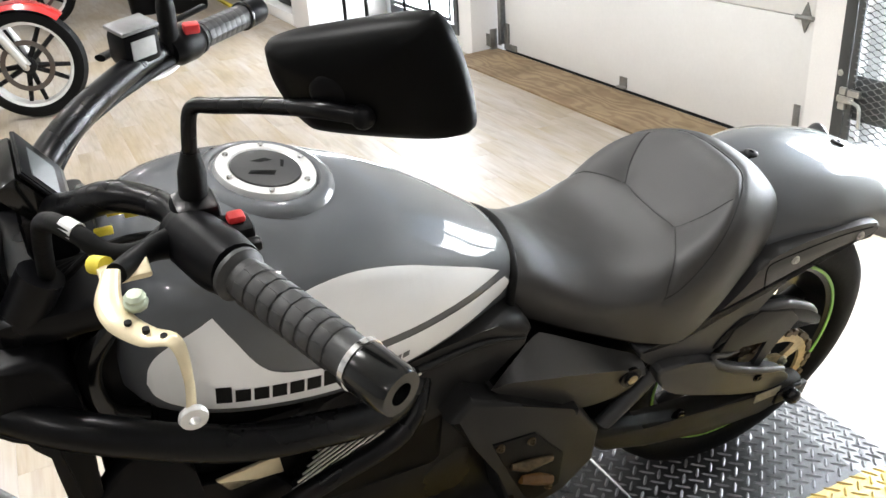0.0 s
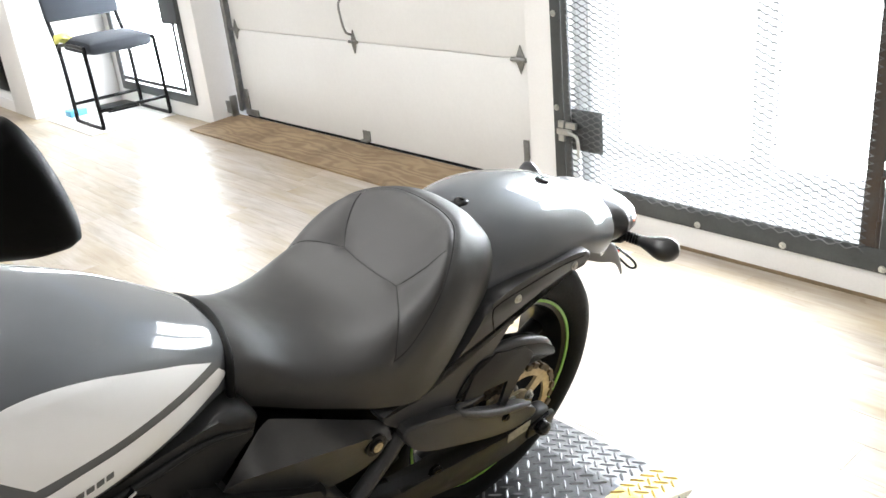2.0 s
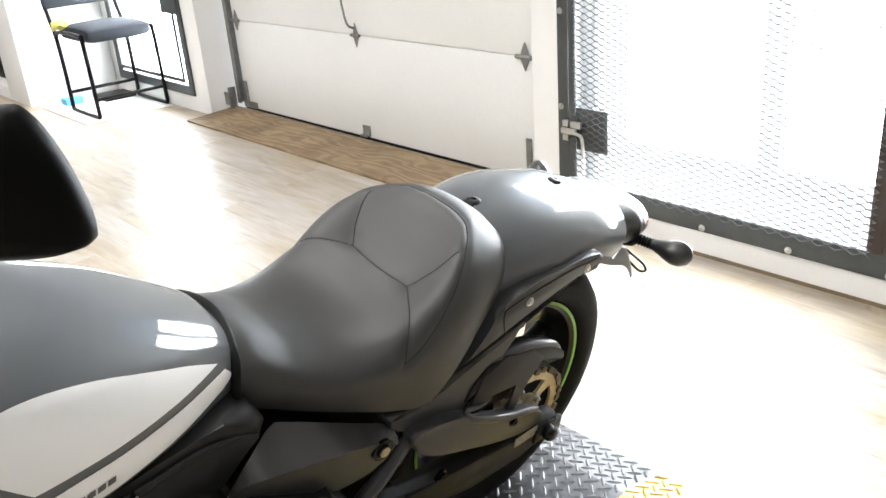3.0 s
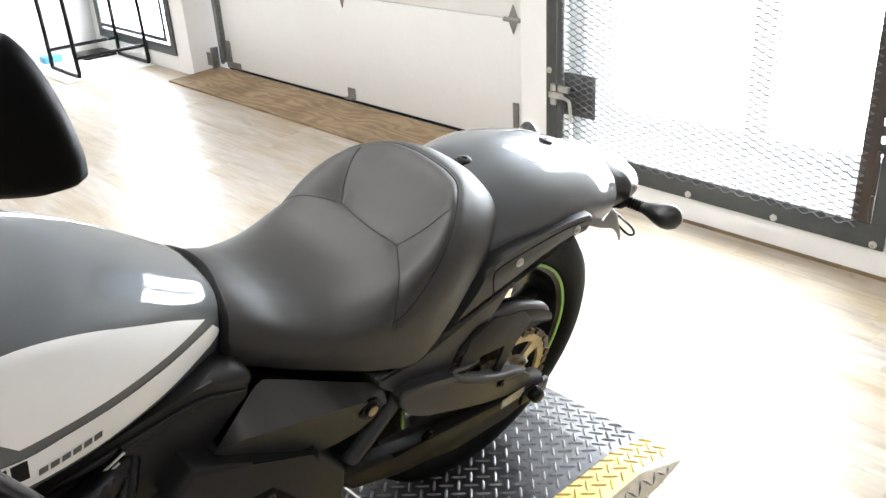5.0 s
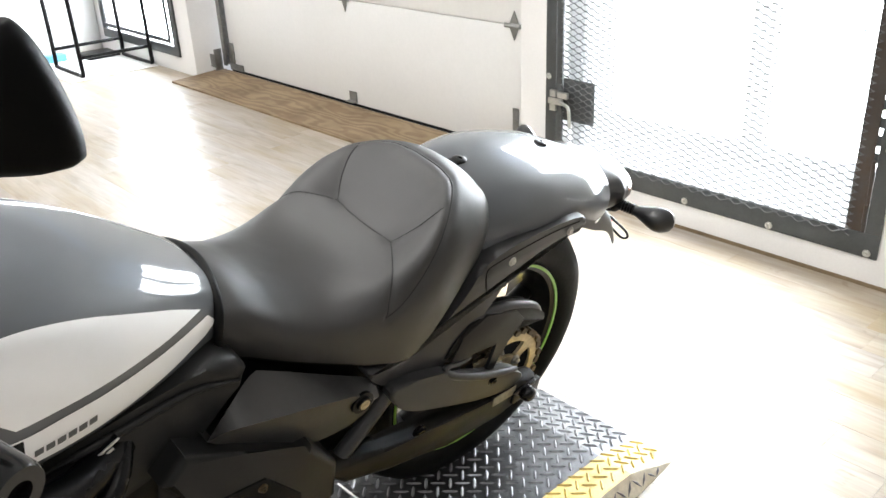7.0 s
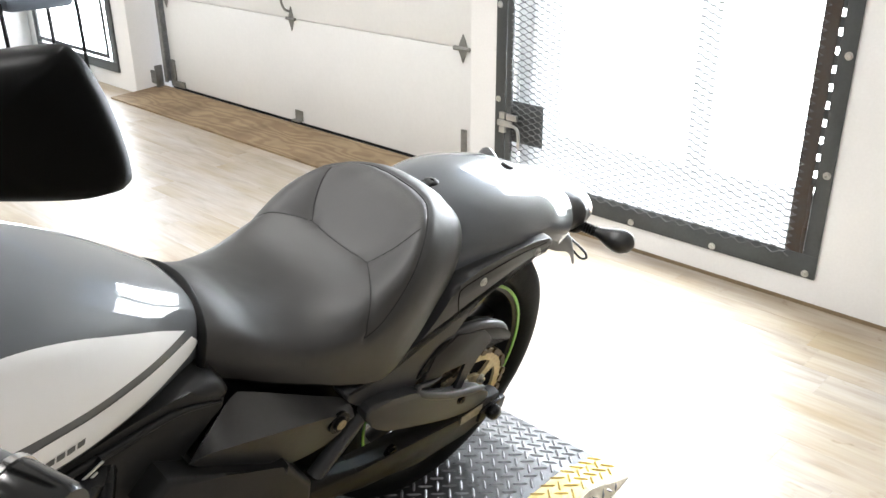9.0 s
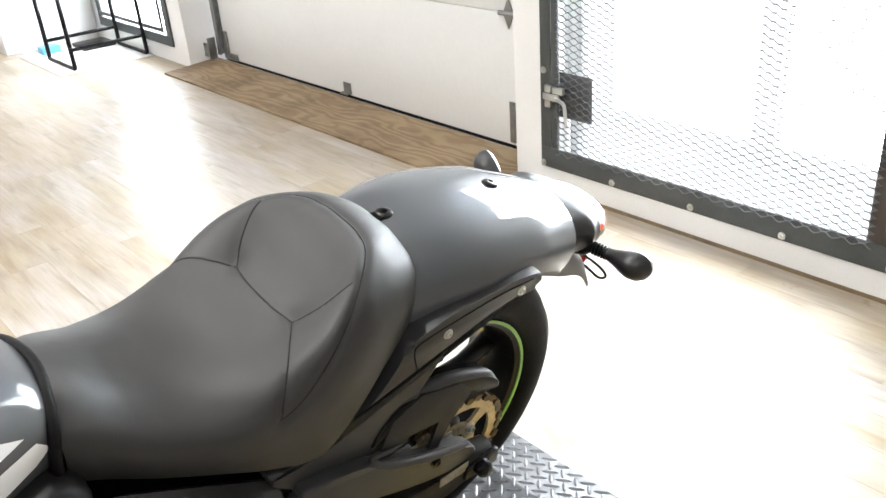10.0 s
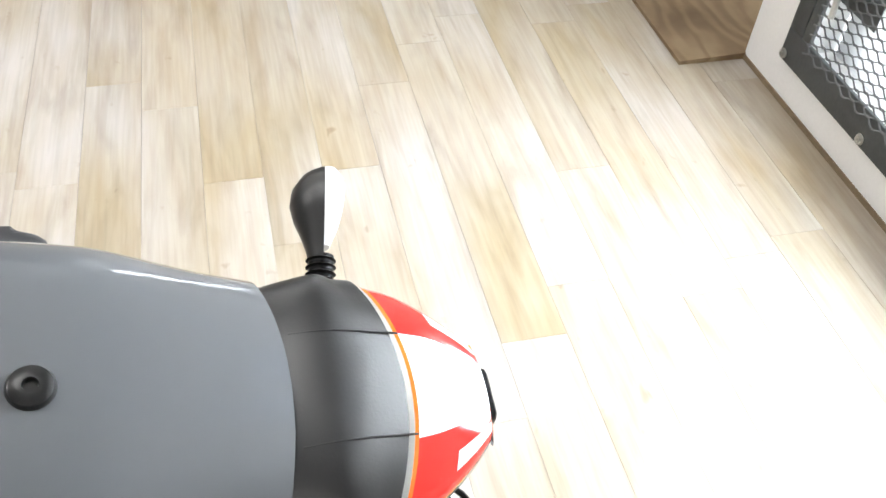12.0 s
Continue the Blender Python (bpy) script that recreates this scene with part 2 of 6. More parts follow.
SCREEN = mat("grey_lcd", (0.07, 0.075, 0.08), 0.35, vary=0.05, bump=0.0)
FABRIC = mat("blue_grey_fabric", (0.024, 0.029, 0.039), 0.85, vary=0.2, fine=300, bump=0.4)
REDTANK = mat("red_gloss_paint", (0.55, 0.02, 0.02), 0.25, vary=0.05, bump=0.0, coat=1.0)
PAPER = mat("white_board", (0.75, 0.74, 0.72), 0.6, vary=0.05)
PURPLE = mat("purple_print", (0.22, 0.08, 0.32), 0.5)
RAG = mat("yellow_cloth", (0.62, 0.60, 0.16), 0.9, vary=0.2)
BLUEM = mat("blue_plastic", (0.12, 0.40, 0.62), 0.4)
CONCRETE = mat("sunlit_concrete", (0.55, 0.54, 0.52), 0.9, vary=0.1, scale=1.0)
GLOSSBLACK = mat("gloss_black_metal", (0.004, 0.004, 0.004), 0.16, vary=0.1, bump=0.0)
ENGINE = mat("black_engine_paint", (0.004, 0.004, 0.004), 0.5, spec=0.10, vary=0.3, scale=20)
PALEGREEN = mat("pale_green_anodised", (0.55, 0.62, 0.48), 0.35, metal=0.3, vary=0.2, scale=60)
SHELLBLACK = mat("mirror_shell_black", (0.0025, 0.0025, 0.0025), 0.40, spec=0.07, vary=0.1, bump=0.0)
LABELP = mat("silver_label", (0.45, 0.45, 0.44), 0.4)
RESLID = mat("dull_grey_lid", (0.20, 0.20, 0.205), 0.35, metal=0.4, vary=0.15)
TANLABEL = mat("worn_beige_label", (0.22, 0.20, 0.155), 0.5, vary=0.35, scale=60)
BOLTBLACK = mat("satin_black_bolt", (0.02, 0.02, 0.02), 0.3, metal=0.5, vary=0.2, scale=60)
GREYINK = mat("grey_print", (0.10, 0.10, 0.10), 0.5)
PANE = glass("window_pane")


def light_through(name, col, through_col):
    m = bpy.data.materials.new(name)
    m.use_nodes = True
    n, l = m.node_tree.nodes, m.node_tree.links
    t = n.new("ShaderNodeBsdfTranslucent")
    t.inputs["Color"].default_value = (*through_col, 1)
    n["Principled BSDF"].inputs["Base Color"].default_value = (*col, 1)
    n["Principled BSDF"].inputs["Roughness"].default_value = 0.4
    mx = n.new("ShaderNodeMixShader")
    l.new(n["Principled BSDF"].outputs[0], mx.inputs[1])
    l.new(t.outputs[0], mx.inputs[2])
    l.new(mx.outputs[0], n["Material Output"].inputs["Surface"])
    return m


# lets daylight through so that solid door parts look burnt out by glare
GLAREWHITE = light_through("daylight_glare_white", (0.74, 0.74, 0.74), (0.47, 0.47, 0.47))
MIRRORG = mat("mirror_glass", (0.8, 0.8, 0.82), 0.02, metal=1.0, vary=0.0, bump=0.0)


# ---- building helpers ----
def link(name, bm, material, parent=None, label="", smooth=40):
    me = bpy.data.meshes.new(name)
    bmesh.ops.recalc_face_normals(bm, faces=bm.faces)
    bm.to_mesh(me)
    bm.free()
    me.materials.append(material)
    if smooth:
        me.polygons.foreach_set("use_smooth", [True] * len(me.polygons))
        me.set_sharp_from_angle(angle=radians(smooth))
    ob = new(name, me)
    if parent:
        ob.parent = parent
    if label:
        tagged(ob, label)
    return ob


def part(name, bm, material, parent, label="", smooth=40):
    return link(name, bm, material, parent, label, smooth)


def thing(name, label, category, m=None, group="", kind=""):
    ob = new(name)
    ob.empty_display_size = 0.05
    if m is not None:
        ob.matrix_basis = m
    return tagged(ob, label, category, group, kind)


def structure(name, bm, material, label, category, smooth=40):
    return tagged(link(name, bm, material, None, "", smooth), label, category, "", "structure")


def box(x0, x1, y0, y1, z0, z1, bevel=0.0, bm=None):
    out = bm or bmesh.new()
    r = bmesh.ops.create_cube(out, size=1.0)
    for v in r["verts"]:
        v.co = Vector((x0 + (v.co.x + 0.5) * (x1 - x0), y0 + (v.co.y + 0.5) * (y1 - y0), z0 + (v.co.z + 0.5) * (z1 - z0)))
    if bevel:
        es = list({e for v in r["verts"] for e in v.link_edges})
        bmesh.ops.bevel(out, geom=es, offset=bevel, segments=2, affect="EDGES", profile=0.5)
    return out


def spline(pts, n):
    """Catmull-Rom through pts, n steps a span."""
    p = [Vector(q) for q in pts]
    p = [2 * p[0] - p[1]] + p + [2 * p[-1] - p[-2]]
    out = []
    for i in range(1, len(p) - 2):
        for k in range(n):
            t = k / n
            a, b, c, d = p[i - 1:i + 3]
            out.append(0.5 * ((2 * b) + (c - a) * t + (2 * a - 5 * b + 4 * c - d) * t * t + (3 * b - a - 3 * c + d) * t ** 3))
    out.append(p[-2])
    return out


def loft(rings, cap0=True, cap1=True, closed=True, bm=None):
    out = bm or bmesh.new()
    vs = [[out.verts.new(p) for p in r] for r in rings]
    n = len(rings[0])
    for a, b in zip(vs[:-1], vs[1:]):
        for i in range(n if closed else n - 1):
            j = (i + 1) % n
            out.faces.new((a[i], a[j], b[j], b[i]))
    if cap0 and closed:
        out.faces.new(vs[0])
    if cap1 and closed:
        out.faces.new(list(reversed(vs[-1])))
    return out


def tube(pts, r, seg=12, steps=6, bm=None, flat=1.0, up=None):
    path = spline(pts, steps) if steps > 1 and len(pts) > 2 else [Vector(p) for p in pts]
    n = len(path)
    rad = r if isinstance(r, (list, tuple)) else [r] * len(pts)
    rings = []
    side = None
    for i, p in enumerate(path):
        d = (path[min(i + 1, n - 1)] - path[max(i - 1, 0)]).normalized()
        if side is None:
            ref = Vector(up) if up else (Vector((0, 0, 1)) if abs(d.z) < 0.9 else Vector((1, 0, 0)))
            side = d.cross(ref).normalized()
        side = (side - d * side.dot(d)).normalized()
        o = side.cross(d)
        s = i / (n - 1) * (len(rad) - 1)
        k = min(int(s), len(rad) - 2) if len(rad) > 1 else 0
        rr = rad[k] + (rad[min(k + 1, len(rad) - 1)] - rad[k]) * (s - k)
        rings.append([p + side * (rr * math.cos(a)) + o * (rr * flat * math.sin(a)) for a in [2 * math.pi * q / seg for q in range(seg)]])
    return loft(rings, bm=bm)


def lathe(profile, seg=48, axis="y", centre=(0, 0, 0), bm=None, caps=True):
    c = Vector(centre)
    rings = []
    for q in range(seg):
        a = 2 * math.pi * q / seg
        ring = []
        for r, h in profile:
            u, w = r * math.cos(a), r * math.sin(a)
            ring.append(c + Vector({"y": (u, h, w), "x": (h, u, w), "z": (u, w, h)}[axis]))
        rings.append(ring)
    out = bm or bmesh.new()
    vs = [[out.verts.new(p) for p in r] for r in rings]
    m = len(profile)
    for i in range(seg):
        a, b = vs[i], vs[(i + 1) % seg]
        for j in range(m - 1):
            out.faces.new((a[j], a[j + 1], b[j + 1], b[j]))
    if caps:
        if profile[0][0] > 1e-6:
            out.faces.new([v[0] for v in vs])
        if profile[-1][0] > 1e-6:
            out.faces.new([v[-1] for v in reversed(vs)])
    else:
        pass
    bmesh.ops.remove_doubles(out, verts=out.verts, dist=1e-6)
    return out


def ringlathe(profile, seg=64, axis="y", centre=(0, 0, 0), bm=None):
    """Closed profile swept round an axis (a torus-like body)."""
    return lathe(list(profile) + [profile[0]], seg, axis, centre, bm, caps=False)


def prism(poly, y0, y1, bevel=0.0, bm=None, seg=2):
    """Outline in x, z, made thick from y0 to y1."""
    out = bm or bmesh.new()
    a = [out.verts.new((x, y0, z)) for x, z in poly]
    b = [out.verts.new((x, y1, z)) for x, z in poly]
    n = len(poly)
    fs = [out.faces.new(a), out.faces.new(list(reversed(b)))]
    for i in range(n):
        j = (i + 1) % n
        fs.append(out.faces.new((a[i], b[i], b[j], a[j])))
    if bevel:
        es = list({e for f in fs[:2] for e in f.edges})
        bmesh.ops.bevel(out, geom=es, offset=bevel, segments=seg, affect="EDGES", profile=0.5)
    return out


def smooth_poly(pts, n=6):
    """Closed outline smoothed through its points."""
    k = len(pts)
    out = []
    for i in range(k):
        a, b, c, d = [Vector(pts[(i + q) % k]) for q in (-1, 0, 1, 2)]
        for s in range(n):
            t = s / n
            v = 0.5 * ((2 * b) + (c - a) * t + (2 * a - 5 * b + 4 * c - d) * t * t + (3 * b - a - 3 * c + d) * t ** 3)
            out.append(tuple(v))
    return out


def curve_at(keys, x):
    """Smooth value at x through (x, value) keys."""
    if x <= keys[0][0]:
        return keys[0][1]
    for i in range(len(keys) - 1):
        if x <= keys[i + 1][0]:
            x0, v0 = keys[i]
            x1, v1 = keys[i + 1]
            h = x1 - x0
            m0 = (v1 - keys[i - 1][1]) / (x1 - keys[i - 1][0]) if i else (v1 - v0) / h
            m1 = (keys[i + 2][1] - v0) / (keys[i + 2][0] - x0) if i + 2 < len(keys) else (v1 - v0) / h
            t = (x - x0) / h
            return (2 * t ** 3 - 3 * t * t + 1) * v0 + (t ** 3 - 2 * t * t + t) * h * m0 + (3 * t * t - 2 * t ** 3) * v1 + (t ** 3 - t * t) * h * m1
    return keys[-1][1]


def egg(x, w, top, mid, bot, pu=2.3, pl=2.3, n=40):
    """Ring across the bike: half width w at height mid, closing at top and bot."""
    ring = []
    for q in range(n):
        a = 2 * math.pi * q / n
        s, c = math.sin(a), math.cos(a)
        p = pu if c >= 0 else pl
        y = w * math.copysign(abs(s) ** (2 / p), s)
        z = mid + (top - mid if c >= 0 else mid - bot) * math.copysign(abs(c) ** (2 / p), c)
        ring.append(Vector((x, y, z)))
    return ring


def egg_loft(x0, x1, steps, w, top, mid, bot, pu=2.3, pl=2.3, n=40):
    rings = []
    for i in range(steps + 1):
        x = x0 + (x1 - x0) * i / steps
        rings.append(egg(x, curve_at(w, x), curve_at(top, x), curve_at(mid, x), curve_at(bot, x), pu, pl, n))
    return loft(rings)


def bolt_bm(c, r=0.008, h=0.006, axis="y", sign=-1, bm=None):
    s = sign
    prof = [(0, -0.004 * s), (r * 1.5, -0.004 * s), (r * 1.5, h * 0.25 * s), (r, h * 0.3 * s), (r * 0.95, h * s), (r * 0.5, h * s), (r * 0.45, h * 0.5 * s), (0, h * 0.5 * s)]
    return lathe(prof, 16, axis, c, bm, caps=False)


# ---- the room ----
WX, DX = 1.457, 1.640          # wall face, overhead door face
Y_RIGHT, Y_LEFT = -3.6, 9.6    # ends of the wall
H = 3.0
XB = -5.0
LAMP_POWER = 9.6
floor = structure("floor", box(XB, DX + 0.06, Y_RIGHT, Y_LEFT, -0.12, -0.004), GROUT, "light oak vinyl plank floor with glossy worn finish", "floor", 0)
ceiling = structure("ceiling", box(XB, DX + 0.3, Y_RIGHT, Y_LEFT, H, H + 0.1), CEIL, "plain off-white painted ceiling", "ceiling", 0)
# unseen walls that close the room; their grey steers bounce and reflections
structure("wall_back", box(XB - 0.12, XB, Y_RIGHT, Y_LEFT, -0.1, H), BOUNCEWALL, "plain wall out of view, grey set for its bounce light", "wall", 0)
structure("wall_right", box(XB, DX + 0.3, Y_RIGHT - 0.12, Y_RIGHT, -0.1, H), BOUNCEWALL, "plain wall out of view, grey set for its bounce light", "wall", 0)
structure("wall_left", box(XB, DX + 0.3, Y_LEFT, Y_LEFT + 0.12, -0.1, H), WALL, "plain white painted wall", "wall", 0)
G0, G1, GZ0, GZ1 = -0.262, 1.022, 0.084, 2.15       # gate frame, outer
D0, D1, DZ = 1.156, 3.862, 2.30                     # overhead door bay
W0, W1, WZ0, WZ1 = 4.03, 5.16, 0.10, 2.05           # side window
bm = bmesh.new()
WT = DX + 0.06
for y0, y1, z0, z1 in ((Y_RIGHT, G0 + 0.02, -0.1, 2.32), (G0 + 0.02, G1 - 0.02, -0.1, GZ0 + 0.02), (G0 + 0.02, G1 - 0.02, GZ1 - 0.02, 2.32),
                       (G1 - 0.02, D0, -0.1, 2.32), (D0, D1, DZ, 2.32), (D1, W0 + 0.02, -0.1, 2.32), (W0 + 0.02, W1 - 0.02, -0.1, WZ0 + 0.02),
                       (W0 + 0.02, W1 - 0.02, WZ1 - 0.02, 2.32), (W1 - 0.02, Y_LEFT, -0.1, 2.32)):
    box(WX, WT, y0, y1, z0, z1, bm=bm)
structure("wall_front", bm, WALL, "white painted wall with door bay, barred gate and window openings", "wall", 0)
# added strip: the shade line along the wall foot, put in as colour
structure("baseboard", box(WX - 0.004, WX, Y_RIGHT, D0 - 0.004, 0.0, 0.012), BASESHADE, "thin brown strip standing in for the shade at the foot of the wall", "baseboard", 0)
# unseen top of the front wall, greyed to hold back its reflections
structure("wall_upper", box(WX, WT, Y_RIGHT, Y_LEFT, 2.32, H), BOUNCEWALL, "plain wall over the openings, out of view, grey set for its bounce light", "wall", 0)
structure("ground", box(DX + 0.06, 60, -60, 60, -0.2, -0.06), CONCRETE, "bright sunlit concrete yard outside", "ground", 0)

# raw plywood sheet in front of the overhead door, a little raised at the sill
bm = bmesh.new()
prof = [(1.283, 0.0), (1.283, 0.010), (1.45, 0.016), (DX - 0.01, 0.026), (DX - 0.01, 0.0)]
loft([[Vector((x, y, z)) for x, z in prof] for y in (1.151, 1.8, 2.5, 3.2, 3.857)], bm=bm)
structure("threshold_ramp", bm, PLY, "worn brown plywood sheet ramp against the overhead door", "threshold")


# ---- overhead door ----
def overhead_door():
    d = tagged(thing("door_1", "white sectional overhead garage door, closed", "garage door"), kind="structure")
    y0, y1, h = 1.20, 3.745, 0.533
    for i in range(4):
        z0 = 0.034 + i * h
        bm = box(DX, DX + 0.045, y0, y1, z0 + 0.0015, z0 + h - 0.0015, 0.004)
        part("panel", bm, DOORPAINT, d)
    part("seal", tube([(DX + 0.01, y0, 0.030), (DX + 0.01, y1, 0.030)], 0.012, 8, 1), RUBBER, d, "black rubber bottom seal")
    # centre hinges and pull handle
    for z in (0.567, 1.10, 1.633):
        bm = prism([(-0.022, 0), (0, 0.06), (0.022, 0), (0, -0.06)], -0.003, 0.003, 0.001)
        bm.transform(Matrix.Translation((DX - 0.004, 2.513, z)) @ Matrix.Rotation(radians(90), 4, "Z"))
        tube([(DX - 0.008, 2.478, z), (DX - 0.008, 2.548, z)], 0.008, 8, 1, bm=bm)
        part("hinge", bm, ZINC, d, "galvanised steel hinge")
        for y in (1.358, 3.70):
            bm = prism([(-0.028, 0), (0, 0.06), (0.028, 0), (0, -0.06)], -0.003, 0.003, 0.001)
            bm.transform(Matrix.Translation((DX - 0.004, y, z)) @ Matrix.Rotation(radians(90), 4, "Z"))
            tube([(DX - 0.010, y - 0.04, z), (DX - 0.010, y + 0.045, z)], 0.010, 8, 1, bm=bm)
            part("hinge", bm, ZINC, d, "galvanised steel hinge")
    part("pull_handle", tube([(DX - 0.002, 2.522, 0.60), (DX - 0.04, 2.524, 0.625), (DX - 0.05, 2.535, 0.70), (DX - 0.04, 2.55, 0.765), (DX - 0.002, 2.54, 0.80)], 0.006, 8, 5), ZINC, d, "bent steel pull handle")
    bm = box(DX - 0.03, DX - 0.001, 2.475, 2.535, 0.045, 0.053)
    box(DX - 0.006, DX - 0.001, 2.475, 2.535, 0.045, 0.10, bm=bm)
    part("bottom_bracket", bm, ZINC, d, "steel bottom bracket")
    bm = box(DX - 0.012, DX - 0.001, 3.60, 3.745, 0.036, 0.075, 0.002)
    box(DX - 0.012, DX - 0.001, 3.69, 3.745, 0.075, 0.20, 0.002, bm)
    part("corner_bracket", bm, ZINC, d, "steel corner bracket")
    part("corner_bracket", box(DX - 0.010, DX - 0.001, 1.335, 1.365, 0.05, 0.22, 0.002), ZINC, d, "steel corner bracket")
    for y in (3.775, 1.18):
        bm = box(DX - 0.03, DX + 0.05, y - 0.004, y + 0.004, 0.06, 2.25)
        box(DX - 0.035, DX - 0.027, y - 0.030, y + 0.004, 0.06, 2.25, bm=bm)
        part("track", bm, ZINC, d, "dull steel vertical roller track")
    bm = box(DX - 0.08, DX - 0.03, 3.80, 3.808, 0.03, 0.16, 0.002)
    box(DX - 0.085, DX - 0.078, 3.79, 3.85, 0.05, 0.13, 0.002, bm)
    for z in (0.06, 0.12):
        bolt_bm((DX - 0.085, 3.83, z), 0.006, 0.008, "x", -1, bm)
    part("track_bracket", bm, ZINC, d, "bolted steel track bracket")
    return d


overhead_door()
bm = box(DX - 0.05, DX + 0.05, D0 + 0.0, 1.175, 0.03, DZ)
structure("trim", bm, WALL, "white painted door jamb board", "trim", 0)


# ---- barred gate ----
def expanded_mesh(x, y0, y1, z0, z1, ly, lz, strand, depth):
    """Expanded metal: zigzag strands, thick and turned where they meet the next row."""
    bm = bmesh.new()
    rows_n = int((z1 - z0) / lz)
    cols = int((y1 - y0) / ly)
    for j in range(rows_n + 1):
        z = z0 + j * lz
        prev = None
        for i in range(6 * cols + 1):
            up = (1 if (i // 3 + j) % 2 else -1)
            k = i % 3
            y = y0 + (i // 3) * ly / 2 + (0.0, 0.13, 0.37)[k] * ly
            f = (1.0, 0.62, -0.62)[k]
            if k == 0:
                y -= 0.0
            zz = z + up * f * (lz / 2 - strand * 0.2)
            s = strand * (1.5 if k == 0 else 0.8)
            dx = up * f * 0.0022
            ring = [bm.verts.new(p) for p in ((x - depth + dx, y, zz - s / 2), (x + dx, y, zz + s / 2), (x + depth + dx, y, zz + s / 2 + 0.001), (x + dx, y, zz - s / 2))]
            if prev:
                for q in range(4):
                    bm.faces.new((prev[q], prev[(q + 1) % 4], ring[(q + 1) % 4], ring[q]))
            prev = ring
    return bm


def gate():
    g = thing("security_gate", "charcoal steel security gate with expanded metal mesh over a glazed door", "gate")
    fx0, fx1 = WX - 0.010, WX - 0.001
    for nm, y0, y1, z0, z1 in (("bottom_rail", G0, G1, GZ0 + 0.010, 0.170), ("top_rail", G0, G1, GZ1 - 0.09, GZ1), ("side_rail", G0, G0 + 0.046, 0.170, GZ1 - 0.09), ("side_rail", G1 - 0.048, G1, 0.170, GZ1 - 0.09)):
        part(nm, box(fx0, fx1, y0, y1, z0, z1, 0.002), FRAMEGREY, g)
    part("mesh", expanded_mesh(WX - 0.016, G0 + 0.085, G1 - 0.065, 0.158, GZ1 - 0.05, 0.0534, 0.0115, 0.0018, 0.0014), MESHGREY, g, "charcoal expanded metal mesh", 0)
    # swinging leaf: flat bars set off from the frame by a narrow slot
    part("leaf_bar", box(WX - 0.012, WX - 0.003, G1 - 0.082, G1 - 0.054, 0.172, GZ1 - 0.092, 0.0015), FRAMEGREY, g)
    part("leaf_bar", box(WX - 0.012, WX - 0.003, G0 + 0.057, G0 + 0.104, 0.172, GZ1 - 0.092, 0.0015), RUST, g, "rust streaked leaf bar")
    part("leaf_bar", box(WX - 0.013, WX - 0.006, G0 + 0.047, G0 + 0.056, 0.172, 0.36, 0.001), RUST, g, "rusty lower hinge strip")
    for k in range(32):
        z = 0.385 + k * 0.052
        part("slot_web", box(WX - 0.009, WX - 0.004, G0 + 0.0465, G0 + 0.0565, z, z + 0.030), FRAMEGREY, g)
    for z in (0.20, 0.335):
        part("hinge", tube([(WX - 0.016, G0 + 0.052, z), (WX - 0.016, G0 + 0.052, z + 0.06)], 0.006, 10, 1), RUST, g, "rusty hinge barrel")
    part("latch_plate", box(WX + 0.002, WX + 0.005, 0.80, 0.945, 0.29, 0.45, 0.001), FRAMEGREY, g, "charcoal steel backing plate")
    latch = part("latch", box(WX - 0.030, WX - 0.020, 0.925, 0.995, 0.352, 0.376, 0.003), STEEL, g, "galvanised slide latch")
    for y0, y1, z0, z1 in ((0.905, 0.955, 0.378, 0.402), (0.962, 0.990, 0.325, 0.350), (0.962, 0.990, 0.378, 0.405)):
        part("keeper", box(WX - 0.026, WX - 0.011, y0, y1, z0, z1, 0.003), STEEL, latch)
    part("latch_handle", tube([(WX - 0.03, 0.935, 0.364), (WX - 0.042, 0.905, 0.364), (WX - 0.044, 0.882, 0.350), (WX - 0.040, 0.878, 0.28)], 0.0065, 8, 5), STEEL, latch, "bent steel latch handle")
    for i in range(5):
        part("bolt", bolt_bm((WX - 0.010, 1.010 - i * 0.3105, 0.109), 0.008, 0.007, "x", -1), STEEL, g)
    for z in (0.45, 0.80, 1.2, 1.6):
        part("bolt", bolt_bm((WX - 0.010, 1.006, z), 0.008, 0.007, "x", -1), STEEL, g)
        part("bolt", bolt_bm((WX - 0.010, -0.245, z - 0.02), 0.008, 0.007, "x", -1), STEEL, g)
    return g


gate()


